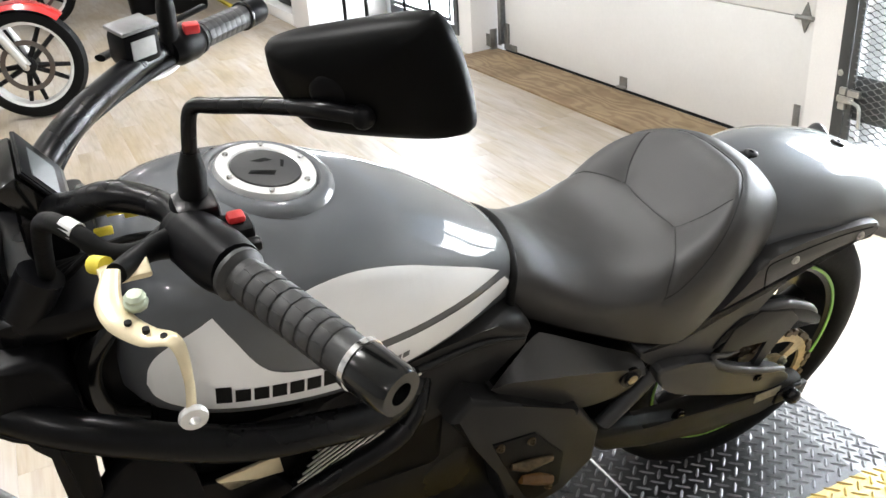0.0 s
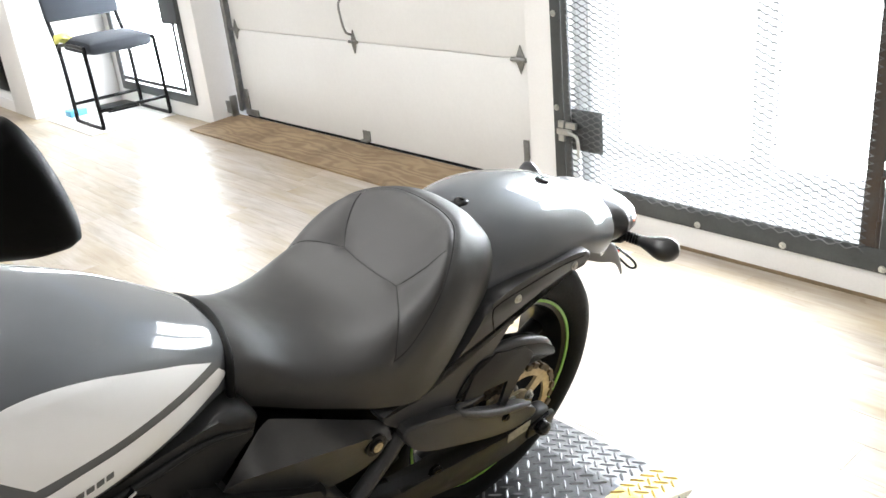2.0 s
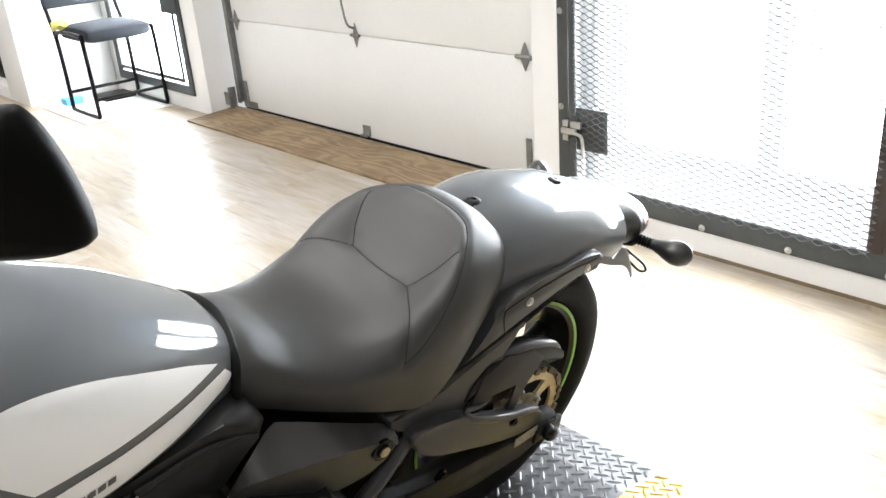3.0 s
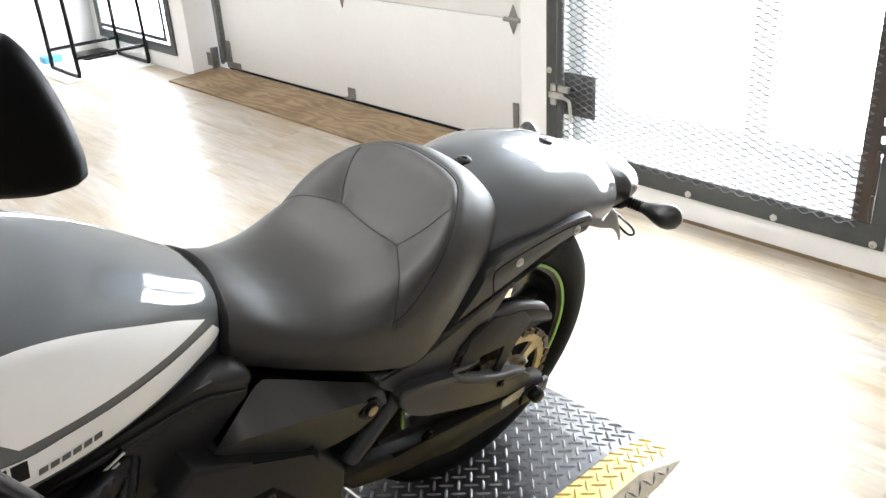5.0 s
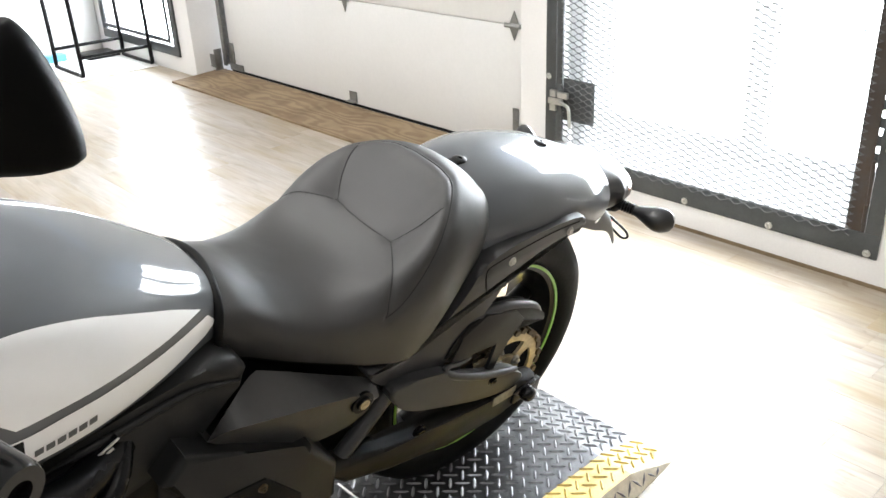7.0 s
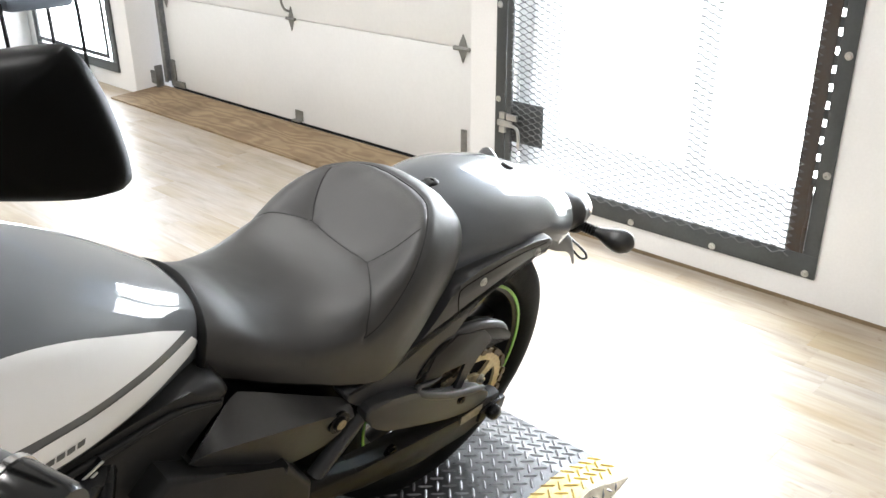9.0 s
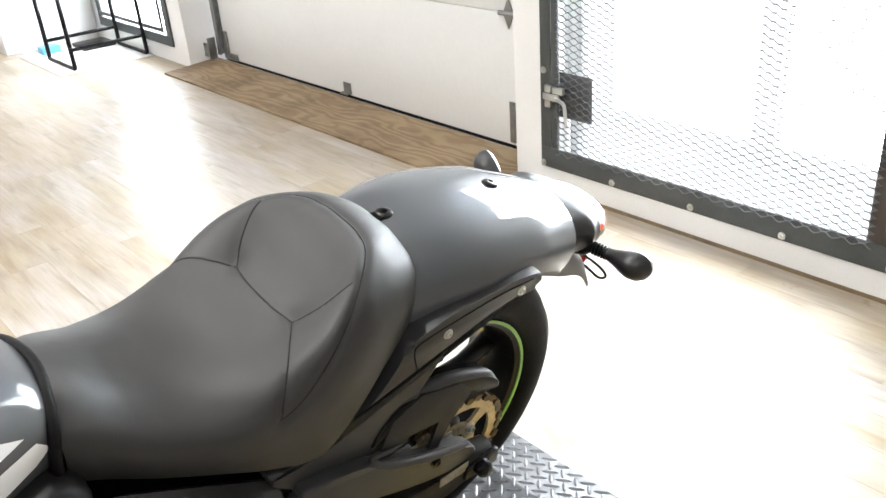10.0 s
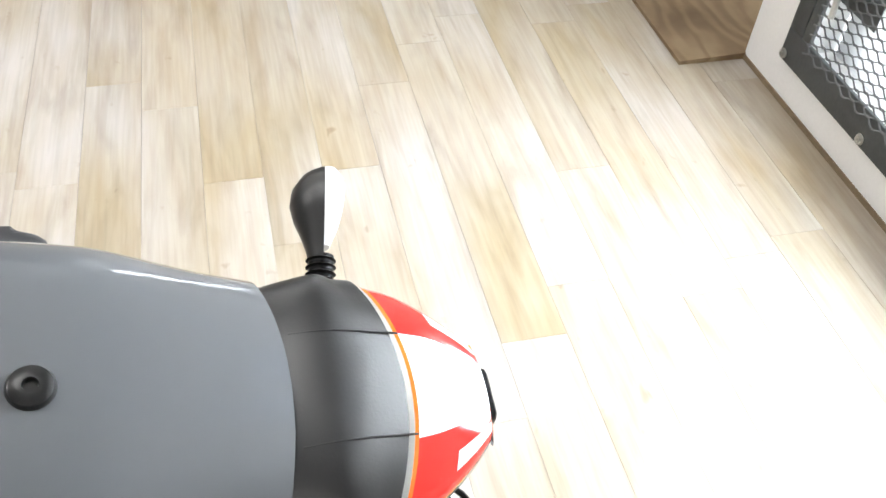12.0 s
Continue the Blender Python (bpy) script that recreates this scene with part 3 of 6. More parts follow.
def glazed_door():
    d = tagged(thing("door_2", "white glazed wooden double door behind the mesh gate", "door"), kind="structure")
    x0, x1 = WX + 0.10, WX + 0.14
    # rails, stiles and panels glow through to imitate the glare round them
    for nm, y0, y1, z0, z1 in (("rail", G0 + 0.03, G1 - 0.03, 0.265, 0.325), ("rail", G0 + 0.03, G1 - 0.03, 2.00, 2.12), ("stile", G0 + 0.03, G0 + 0.07, 0.325, 2.0), ("stile", G1 - 0.08, G1 - 0.03, 0.325, 2.0), ("stile", 0.190, 0.268, 0.325, 2.0)):
        part(nm, box(x0, x1, y0, y1, z0, z1, 0.004), GLAREWHITE, d)
    for y0, y1 in ((G0 + 0.07, 0.190), (0.268, 0.80)):
        p = part("pane", box(x0 + 0.015, x0 + 0.021, y0, y1, 0.325, 2.0), PANE, d, "clear glass pane", 0)
        p.visible_shadow = False
    part("kick_panel", box(x0 + 0.012, x0 + 0.020, G0 + 0.03, G1 - 0.03, 0.10, 0.265), GLAREWHITE, d, "white lower panel, made translucent to glow with daylight", 0)
    part("side_light", box(x0 + 0.012, x0 + 0.020, 0.80, G1 - 0.08, 0.325, 2.0), GLAREWHITE, d, "white side panel, made translucent to glow with daylight", 0)
    return d


glazed_door()


# ---- side window ----
def side_window():
    w = tagged(thing("window_1", "tall window with dark grey frame and bars", "window"), kind="structure")
    x0, x1 = WX - 0.014, WX - 0.001
    f = 0.06
    for nm, y0, y1, z0, z1 in (("frame", W0, W1, WZ0, WZ0 + f), ("frame", W0, W1, WZ1 - f, WZ1), ("frame", W0, W0 + f, WZ0 + f, WZ1 - f), ("frame", W1 - f, W1, WZ0 + f, WZ1 - f)):
        part("window_frame", box(x0, x1, y0, y1, z0, z1, 0.002), FRAMEGREY, w)
    part("inner_frame", box(x0 - 0.01, x0, W0 + f + 0.02, W0 + f + 0.045, WZ0 + f + 0.02, WZ1 - 0.1, 0.002), FRAMEGREY, w)
    part("inner_frame", box(x0 - 0.01, x0, W0 + f + 0.045, W1 - f, WZ0 + f + 0.02, WZ0 + f + 0.045, 0.002), FRAMEGREY, w)
    part("lock_box", box(WX - 0.03, WX - 0.0145, 4.035, 4.25, 0.61, 0.80, 0.004), FRAMEGREY, w, "dark grey lock box")
    p = part("pane", box(WX + 0.09, WX + 0.096, W0 + 0.02, W1 - 0.02, WZ0 + 0.02, WZ1 - 0.02), PANE, w, "clear glass pane", 0)
    p.visible_shadow = False
    return w


side_window()


# ---- wheel service platform ----
PZ = 0.042


def treads(x0, x1, y0, y1, zfun, pitch=0.0255):
    """Raised lugs of tread plate on a lattice turned by 45 degrees, each at right angles to its neighbours."""
    bm = bmesh.new()
    r = math.sqrt(0.5)
    n = int((x1 - x0 + y1 - y0) / pitch) + 2
    for i in range(-n, n):
        for j in range(-n, n):
            cx = x0 + (i - j) * pitch * r
            cy = y0 + (i + j) * pitch * r
            if not (x0 + 0.006 < cx < x1 - 0.010 and y0 + 0.006 < cy < y1 - 0.006):
                continue
            d = Vector((r, r)) if (i + j) % 2 else Vector((-r, r))
            e = Vector((-d.y, d.x))
            l, w, h = 0.0180, 0.0040, 0.0028
            pts = []
            for u, v, q in ((-1, 0, 0), (-0.5, 1, 0), (0.5, 1, 0), (1, 0, 0), (0.5, -1, 0), (-0.5, -1, 0), (-0.65, 0, 1), (0.65, 0, 1)):
                p = Vector((cx, cy)) + d * (u * l) + e * (v * w)
                pts.append(bm.verts.new((p.x, p.y, zfun(p.x) + (h if q else -0.0005))))
            a0, a1, a2, a3, a4, a5, t0, t1 = pts
            for fc in ((a0, a1, t0), (a1, a2, t1, t0), (a2, a3, t1), (a3, a4, t1), (a4, a5, t0, t1), (a5, a0, t0)):
                bm.faces.new(fc)
    return bm


def platform():
    p = thing("service_platform", "low steel tread plate lift platform with worn yellow edges", "lift platform")
    xf, xe, yn, ys, yf = 0.224, 0.366, -0.284, -0.198, 0.445
    zf = lambda x: PZ if x <= xf else 0.007 + (PZ - 0.007) * (1 - (x - xf) / (xe - xf)) + 0.001

    def slab(y0, y1, lift=0.0):
        prof = [(-2.25, 0.0), (-2.25, PZ + lift), (xf, PZ + lift), (xe, 0.007 + lift), (xe + 0.002, 0.0)]
        return loft([[Vector((x, y, z)) for x, z in prof] for y in (y0, y1)])
    part("deck", slab(ys, yf - 0.09), DIAMOND, p, "dark grey tread plate deck", 0)
    part("edge_strip", slab(yn + 0.002, ys), YELLOWPAINT, p, "worn yellow painted edge strip", 0)
    part("edge_strip", slab(yf - 0.09, yf), YELLOWPAINT, p, "worn yellow painted edge strip", 0)
    rows = [(x, z) for x, z in ((-2.25, PZ), (xf, PZ), (xe, 0.007))]
    bm = loft([[Vector((x, yn + 0.002, z)), Vector((x - (0.006 if k == 2 else 0.0), yn - (0.010 if k == 2 else 0.022), 0.001)), Vector((x, yn + 0.002, 0.001))] for k, (x, z) in enumerate(rows)])
    part("side_plate", bm, SIDEPLATE, p, "worn sloping side plate", 0)
    bm = bmesh.new()
    for k in range(60):
        x = -1.2 + k * 0.0255
        f = 1.0 if x <= xf else max(0.0, 1 - (x - xf) / (xe - xf))
        if f < 0.25:
            break
        sgn = 1 if k % 2 else -1
        a, b = Vector((x - 0.010, yn - 0.010 - 0.006 * sgn, PZ * f * (0.5 - 0.25 * sgn))), Vector((x + 0.010, yn - 0.010 + 0.006 * sgn, PZ * f * (0.5 + 0.25 * sgn)))
        tube([a, (a + b) / 2 + Vector((0, -0.0012, 0.0012)), b], [0.0006, 0.0028, 0.0006], 6, 1, bm=bm)
    tagged(part("side_treads", bm, TREAD, p, "", 0), kind="stuff")
    tagged(part("deck_treads", treads(-1.2, xe - 0.004, ys + 0.004, yf - 0.095, zf), TREAD, p, "", 0), kind="stuff")
    tagged(part("edge_treads", treads(-1.2, xe - 0.004, yn + 0.006, ys, zf), YELLOWPAINT, p, "", 0), kind="stuff")
    part("seam_rod", tube([(-0.235, 0.130, PZ + 0.004), (-0.235, -0.16, PZ + 0.004)], 0.004, 8, 1), CHROME, p, "bright steel rod across the deck")
    return p


platform()
# ---- motorcycle: x to its tail, y to its right side, z up, leaning on its side stand ----
LEAN = 14.72
BIKE = pose(0, 0.0793, 0.0443, LEAN, 0, 0.23)
bike = thing("motorcycle", "grey and white cruiser motorcycle leaning on a lift platform", "motorcycle", BIKE)

# fuel tank
T_TOP = [(-1.13, 0.80), (-1.11, 0.87), (-1.07, 0.915), (-1.0, 0.935), (-0.907, 0.930), (-0.80, 0.897), (-0.70, 0.848), (-0.62, 0.795), (-0.575, 0.757), (-0.56, 0.72)]
T_W = [(-1.13, 0.06), (-1.11, 0.115), (-1.07, 0.150), (-1.0, 0.172), (-0.90, 0.178), (-0.80, 0.165), (-0.70, 0.134), (-0.62, 0.098), (-0.575, 0.075), (-0.56, 0.05)]
T_MID = [(-1.13, 0.77), (-1.05, 0.775), (-0.90, 0.760), (-0.75, 0.745), (-0.62, 0.720), (-0.56, 0.70)]
T_BOT = [(-1.13, 0.74), (-1.08, 0.705), (-0.90, 0.672), (-0.75, 0.668), (-0.62, 0.672), (-0.56, 0.68)]
tank_bm = egg_loft(-1.13, -0.56, 40, T_W, T_TOP, T_MID, T_BOT, 2.35, 4.0, 96)
for v in tank_bm.verts:
    # soft shoulder line pressed along each side
    mid, top = curve_at(T_MID, v.co.x), curve_at(T_TOP, v.co.x)
    u = (v.co.z - mid) / max(top - mid, 1e-6)
    fade = max(0.0, min(1.0, (v.co.x + 1.08) / 0.12)) * max(0.0, min(1.0, (-0.60 - v.co.x) / 0.12))
    if u > 0.2:
        v.co.y *= 1 + fade * (0.030 * math.exp(-((u - 0.66) / 0.09) ** 2) - 0.022 * math.exp(-((u - 0.86) / 0.08) ** 2))
tank = part("fuel_tank", tank_bm, GREYPAINT, bike, "glossy grey painted fuel tank")

from mathutils.bvhtree import BVHTree


def surface_of(ob):
    me = ob.data
    return BVHTree.FromPolygons([v.co for v in me.vertices], [p.vertices[:] for p in me.polygons])


def on_side(tree, x, z, side=-1, lift=0.0):
    hit = tree.ray_cast(Vector((x, side * 1.0, z)), Vector((0, -side, 0)))
    if hit[0] is None:
        return None
    return hit[0] + hit[1] * (lift if hit[1].y * side > 0 else -lift)


def drape(tree, poly, side=-1, lift=0.0012, cell=0.008):
    """Thin painted patch on the side of a body: an outline in x, z laid on its surface."""
    bm = bmesh.new()
    vs = [bm.verts.new((x, 0, z)) for x, z in poly]
    bm.faces.new(vs)
    bmesh.ops.triangulate(bm, faces=bm.faces)
    for _ in range(7):
        es = [e for e in bm.edges if e.calc_length() > cell]
        if not es:
            break
        bmesh.ops.subdivide_edges(bm, edges=es, cuts=1)
        bmesh.ops.triangulate(bm, faces=[f for f in bm.faces if len(f.verts) > 3])
    for v in bm.verts:
        p = on_side(tree, v.co.x, v.co.z, side, lift)
        if p is not None:
            v.co = p
        else:
            v.co.y = side * 0.05
    return bm


TT = surface_of(tank)
# white panels: a front shield that runs on as a low band, and an upper blade
SHIELD = [(-1.093, 0.775), (-1.086, 0.805), (-1.065, 0.830), (-1.016, 0.860), (-0.996, 0.828), (-0.978, 0.797), (-0.957, 0.778), (-0.918, 0.767), (-0.865, 0.757), (-0.82, 0.756), (-0.763, 0.751), (-0.687, 0.745), (-0.608, 0.738), (-0.598, 0.722), (-0.615, 0.712), (-0.68, 0.708), (-0.74, 0.707), (-0.80, 0.709), (-0.885, 0.716), (-0.95, 0.724), (-1.01, 0.732), (-1.06, 0.742), (-1.085, 0.755)]
BLADE = [(-0.925, 0.835), (-0.935, 0.862), (-0.89, 0.868), (-0.834, 0.861), (-0.762, 0.836), (-0.677, 0.791), (-0.618, 0.752), (-0.686, 0.758), (-0.762, 0.764), (-0.819, 0.769), (-0.870, 0.772)]


def cornered(pts, corners, n=5):
    """Closed outline, smooth between its corner points."""
    out, k = [], len(pts)
    for a, b in zip(corners, corners[1:] + [corners[0] + k]):
        run = [(*pts[q % k], 0.0) for q in range(a, b + 1)]
        out += [(p.x, p.y) for p in (spline(run, n) if len(run) > 2 else [Vector(run[0]), Vector(run[1])])[:-1]]
    return out


SHIELD = cornered(SHIELD, [0, 3, 12, 14])
BLADE = cornered(BLADE, [1, 6, 10])
for s in (-1, 1):
    part("side_panel", drape(TT, SHIELD, s), WHITEPAINT, bike, "glossy white tank panel")
    part("side_panel", drape(TT, BLADE, s), WHITEPAINT, bike, "glossy white tank panel")
    # printed bars on the panel
    for k in range(8):
        x, z = -1.027 + k * 0.0205, 0.746 - k * 0.0021
        h = 0.026 if k in (0, 6, 7) else 0.020
        part("mark_bar", drape(TT, [(x, z), (x + 0.017, z - 0.0017), (x + 0.018, z + h - 0.0017), (x + 0.001, z + h)], s, 0.002, 0.02), RUBBER, bike, "black printed bar")
    for k in range(6):
        x, z = -0.858 + k * 0.0125, 0.7245 - k * 0.0004
        part("mark_bar", drape(TT, [(x, z), (x + 0.010, z), (x + 0.011, z + 0.009), (x + 0.001, z + 0.009)], s, 0.002, 0.02), GREYINK, bike, "grey printed bar")

# filler cap
cap = (-0.905, 0, 0.927)
tilt = Matrix.Translation(cap) @ Matrix.Rotation(radians(9), 4, "Y")
bm = lathe([(0.061, -0.012), (0.061, 0.001), (0.0585, 0.0055), (0.045, 0.0060), (0.0425, 0.004), (0.0425, -0.012)], 64, "z", caps=False)
bm.transform(tilt)
capring = part("cap_ring", bm, SILVERCAP, bike, "brushed silver filler cap ring")
bm = lathe([(0.062, -0.004), (0.066, 0.0012), (0.072, 0.0016), (0.082, -0.004), (0.086, -0.014)], 64, "z", caps=False)
bm.transform(tilt)
part("cap_collar", bm, GREYPAINT, tank, "raised grey collar round the cap")
bm = lathe([(0, 0.007), (0.034, 0.007), (0.041, 0.006), (0.0425, 0.003), (0.0425, -0.01)], 48, "z", caps=False)
bm.transform(tilt)
part("filler_cap", bm, DARKPAINT, bike, "dark grey filler cap")
for poly in ([(-0.026, -0.014), (0.004, -0.020), (0.010, -0.010), (-0.020, -0.006)], [(-0.016, 0.014), (0.004, 0.020), (0.012, 0.014), (-0.004, 0.010)], [(0.020, -0.004), (0.026, 0.012), (0.022, 0.014), (0.017, -0.002)]):
    bm = bmesh.new()
    f = bm.faces.new([bm.verts.new((x, y, 0.0072)) for x, y in poly])
    bmesh.ops.solidify(bm, geom=[f], thickness=0.001)
    bm.transform(tilt)
    part("cap_recess", bm, RUBBER, capring, "black recess in the cap")
for k in range(6):
    a = radians(60 * k + 20)
    bm = lathe([(0, 0.009), (0.0035, 0.0085), (0.0042, 0.005)], 10, "z", (0.0520 * math.cos(a), 0.0520 * math.sin(a), 0), caps=False)
    bm.transform(tilt)
    part("screw", bm, CHROME, capring)

# seat: a dished pad inside a rolled bolster that wraps its hips and back
# x, crown height, crest half width and height, widest half width and height, lower edge half width and height
SEAT = [
    (-0.585, 0.750, 0.066, 0.734, 0.092, 0.690, 0.088, 0.652),
    (-0.555, 0.748, 0.072, 0.730, 0.101, 0.688, 0.096, 0.642),
    (-0.500, 0.717, 0.084, 0.702, 0.122, 0.660, 0.113, 0.618),
    (-0.430, 0.698, 0.102, 0.686, 0.142, 0.648, 0.132, 0.590),
    (-0.360, 0.695, 0.124, 0.696, 0.158, 0.645, 0.148, 0.563),
    (-0.300, 0.714, 0.134, 0.728, 0.165, 0.650, 0.156, 0.551),
    (-0.260, 0.736, 0.128, 0.754, 0.163, 0.670, 0.155, 0.576),
    (-0.220, 0.766, 0.108, 0.777, 0.155, 0.692, 0.149, 0.612),
    (-0.180, 0.787, 0.082, 0.785, 0.143, 0.708, 0.139, 0.646),
    (-0.145, 0.785, 0.068, 0.779, 0.130, 0.714, 0.128, 0.670),
    (-0.115, 0.772, 0.054, 0.767, 0.108, 0.722, 0.108, 0.688),
    (-0.096, 0.757, 0.034, 0.754, 0.076, 0.728, 0.076, 0.702),
    (-0.088, 0.742, 0.018, 0.741, 0.036, 0.732, 0.038, 0.716),
]
SEAT_KEYS = [[(r[0], r[k]) for r in SEAT] for k in range(1, 8)]
SEAT_X0, SEAT_X1 = SEAT[0][0], SEAT[-1][0]


def seat_section(x):
    """Half section from the crown (0) over the crest (2) and the widest point (4) to the lower edge (5)."""
    zc, yr, zr, ym, zm, yb, zb = [curve_at(k, x) for k in SEAT_KEYS]
    return [(0, 0.0, zc), (0, yr * 0.55, zc + (zr - zc) * 0.22), (0, yr, zr), (0, yr + (ym - yr) * 0.72, zm + (zr - zm) * 0.62), (0, ym, zm), (0, yb, zb)]


def seat_point(x, v, side):
    p = [Vector(q) for q in seat_section(x)]
    p = [Vector((0, -p[1].y, p[1].z))] + p + [2 * p[-1] - p[-2]]
    i = min(int(v), 4)
    t = v - i
    a, b, c, d = p[i:i + 4]
    q = 0.5 * ((2 * b) + (c - a) * t + (2 * a - 5 * b + 4 * c - d) * t * t + (3 * b - a - 3 * c + d) * t ** 3)
    return Vector((x, side * q.y, q.z))


def seat_line(path, n=8):
    """Line on the seat through (x, place across, side) stations."""
    return [seat_point(p.x, abs(p.y), -1 if p.y < 0 else 1) for p in spline([(x, v * sd, 0) for x, v, sd in path], n)]


BUTTON_X = -0.284
SEAMS = [seat_line([(BUTTON_X, 1.0, 1), (BUTTON_X - 0.006, 0.4, 1), (BUTTON_X - 0.006, 0.4, -1), (BUTTON_X, 1.0, -1)])]
for sd in (-1, 1):
    SEAMS.append(seat_line([(BUTTON_X, 1.0, sd), (-0.252, 1.45, sd), (-0.220, 1.95, sd)]))
    SEAMS.append(seat_line([(BUTTON_X, 1.0, sd), (-0.310, 1.45, sd), (-0.334, 2.1, sd), (-0.349, 2.9, sd), (-0.357, 3.7, sd)]))
RIDGE = [seat_line([(-0.160, 0.0, sd), (-0.162, 0.8, sd), (-0.171, 1.6, sd), (-0.186, 2.0, sd), (-0.214, 2.22, sd), (-0.245, 2.4, sd), (-0.28, 2.7, sd), (-0.31, 3.05, sd), (-0.335, 3.4, sd), (-0.357, 3.7, sd)]) for sd in (-1, 1)]
BUTTONS = [seat_point(BUTTON_X, 1.0, sd) for sd in (-1, 1)]


def to_line(p, line):
    best = 9.0
    for a, b in zip(line[:-1], line[1:]):
        d = b - a
        t = max(0.0, min(1.0, (p - a).dot(d) / max(d.length_squared, 1e-12)))
        best = min(best, (p - a - d * t).length)
    return best


def seat_sunk(p):
    """The seat's surface drawn in at buttons and seams."""
    depth = 0.0
    for b in BUTTONS:
        r = (p - b).length
        if r < 0.09:
            depth += 0.007 * math.exp(-(r / 0.016) ** 2) + 0.004 * math.exp(-(r / 0.04) ** 2)
    if -0.38 < p.x < -0.15:
        d = min(to_line(p, ln) for ln in SEAMS)
        depth += 0.0022 * math.exp(-(d / 0.005) ** 2) + 0.0016 * math.exp(-(d / 0.014) ** 2)
        d = min(to_line(p, ln) for ln in RIDGE)
        depth += 0.0030 * math.exp(-(d / 0.0055) ** 2)
    depth -= 0.0006 * noise.noise(p * 22.0) + 0.0003 * noise.noise(p * 60.0)
    inward = Vector((0, -p.y * 0.9, 0.60 - p.z)).normalized()
    return p + inward * depth


def seat_bm():
    rings = []
    xs = [SEAT_X0 + (SEAT_X1 - SEAT_X0) * i / 96 for i in range(97)]
    for k, x in enumerate(xs):
        half = [(q / 9.0) for q in range(46)]
        near = [seat_sunk(seat_point(x, v, -1)) for v in half]
        far = [seat_sunk(seat_point(x, v, 1)) for v in half[1:]]
        lip = [Vector((x, p.y * 0.90, p.z - 0.006)) for p in (far[-1], near[-1])]
        rings.append(list(reversed(near)) + far + lip)
    return loft(rings)


seat = part("seat", seat_bm(), SEATVINYL, bike, "black vinyl saddle with pleated seams")
for path in SEAMS:
    part("seam", tube([seat_sunk(p) for p in path], 0.0012, 6, 1), THREAD, seat, "black stitched seam")
part("piping", tube([seat_sunk(p) for p in list(reversed(RIDGE[0])) + RIDGE[1][1:]], 0.0011, 6, 1), THREAD, seat, "black piping round the seat back")
# black tray under the vinyl and bead at the tank: gap shadows as parts
bm = bmesh.new()
loft([[Vector((x, sd * (curve_at(SEAT_KEYS[5], x) - inset), curve_at(SEAT_KEYS[6], x) + dz)) for sd, inset, dz in ((-1, 0.006, 0.004), (1, 0.006, 0.004), (1, 0.010, -0.010), (-1, 0.010, -0.010))] for x in [SEAT_X0 + 0.004 + (SEAT_X1 - SEAT_X0 - 0.01) * i / 40 for i in range(41)]], bm=bm)
part("gap_shade_tray", bm, RUBBER, seat, "black tray standing in for the gap shadow under the seat")
bead = [(-0.592, 0.093, 0.646), (-0.596, 0.096, 0.695), (-0.588, 0.083, 0.734), (-0.577, 0.045, 0.752)]
part("gap_shade_bead", tube([(x, -y, z) for x, y, z in bead] + [(-0.571, 0.0, 0.757)] + list(reversed(bead)), 0.0068, 10, 5), RUBBER, seat, "black bead standing in for the dark gap between tank and seat")


# rear fender
F_TOP = [(-0.22, 0.70), (-0.17, 0.745), (-0.09, 0.764), (0.0, 0.762), (0.125, 0.736), (0.20, 0.707), (0.285, 0.667)]
F_W = [(-0.22, 0.095), (-0.12, 0.122), (0.0, 0.138), (0.10, 0.131), (0.20, 0.120), (0.285, 0.105)]
F_BOT = [(-0.22, 0.60), (-0.10, 0.655), (0.0, 0.665), (0.10, 0.65), (0.20, 0.615), (0.285, 0.585)]


def fender_bm(x0, x1, steps, wk, tk, bk, thick=0.004, p=2.6):
    """Open shell: an arch across the bike with inner face."""
    rings = []
    for i in range(steps + 1):
        x = x0 + (x1 - x0) * i / steps
        w, t, b = curve_at(wk, x), curve_at(tk, x), curve_at(bk, x)
        outer, inner = [], []
        for q in range(33):
            a = math.pi * (q / 32 - 0.5)
            s, c = math.sin(a), math.cos(a)
            y = w * math.copysign(abs(s) ** (2 / p), s)
            z = b + (t - b) * abs(c) ** (2 / p)
            outer.append(Vector((x, y, z)))
            inner.append(Vector((x, y * (w - thick) / w, b + (z - b) * (t - b - thick) / (t - b))))
        rings.append(outer + inner[::-1])
    return loft(rings)


bm = fender_bm(-0.20, 0.266, 30, F_W, F_TOP, F_BOT)
for v in bm.verts:
    v.co.x -= 2.0 * v.co.y ** 2 * max(0.0, min(1.0, (v.co.x - 0.15) / 0.08)) + 0.034 * max(0.0, min(1.0, (0.642 - v.co.z) / 0.05)) ** 2 * max(0.0, min(1.0, (v.co.x - 0.20) / 0.06))
fender = part("rear_fender", bm, GREYPAINT, bike, "glossy grey rear fender")
for x, z, tl in ((-0.088, 0.762, 2), (0.124, 0.736, 14)):
    bm = lathe([(0, 0.002), (0.004, 0.002), (0.0045, 0.0055), (0.0092, 0.0055), (0.0122, 0.004), (0.0135, 0.0005), (0.0135, -0.006)], 24, "z", caps=False)
    bm.transform(Matrix.Translation((x, 0, z)) @ Matrix.Rotation(radians(tl), 4, "Y"))
    part("fender_bolt", bm, BOLTBLACK, bike, "black socket bolt")
bm = box(-0.122, -0.084, -0.011, 0.011, 0.758, 0.766, 0.003)
part("seat_bracket", bm, BLACKPL, bike, "black seat bracket")

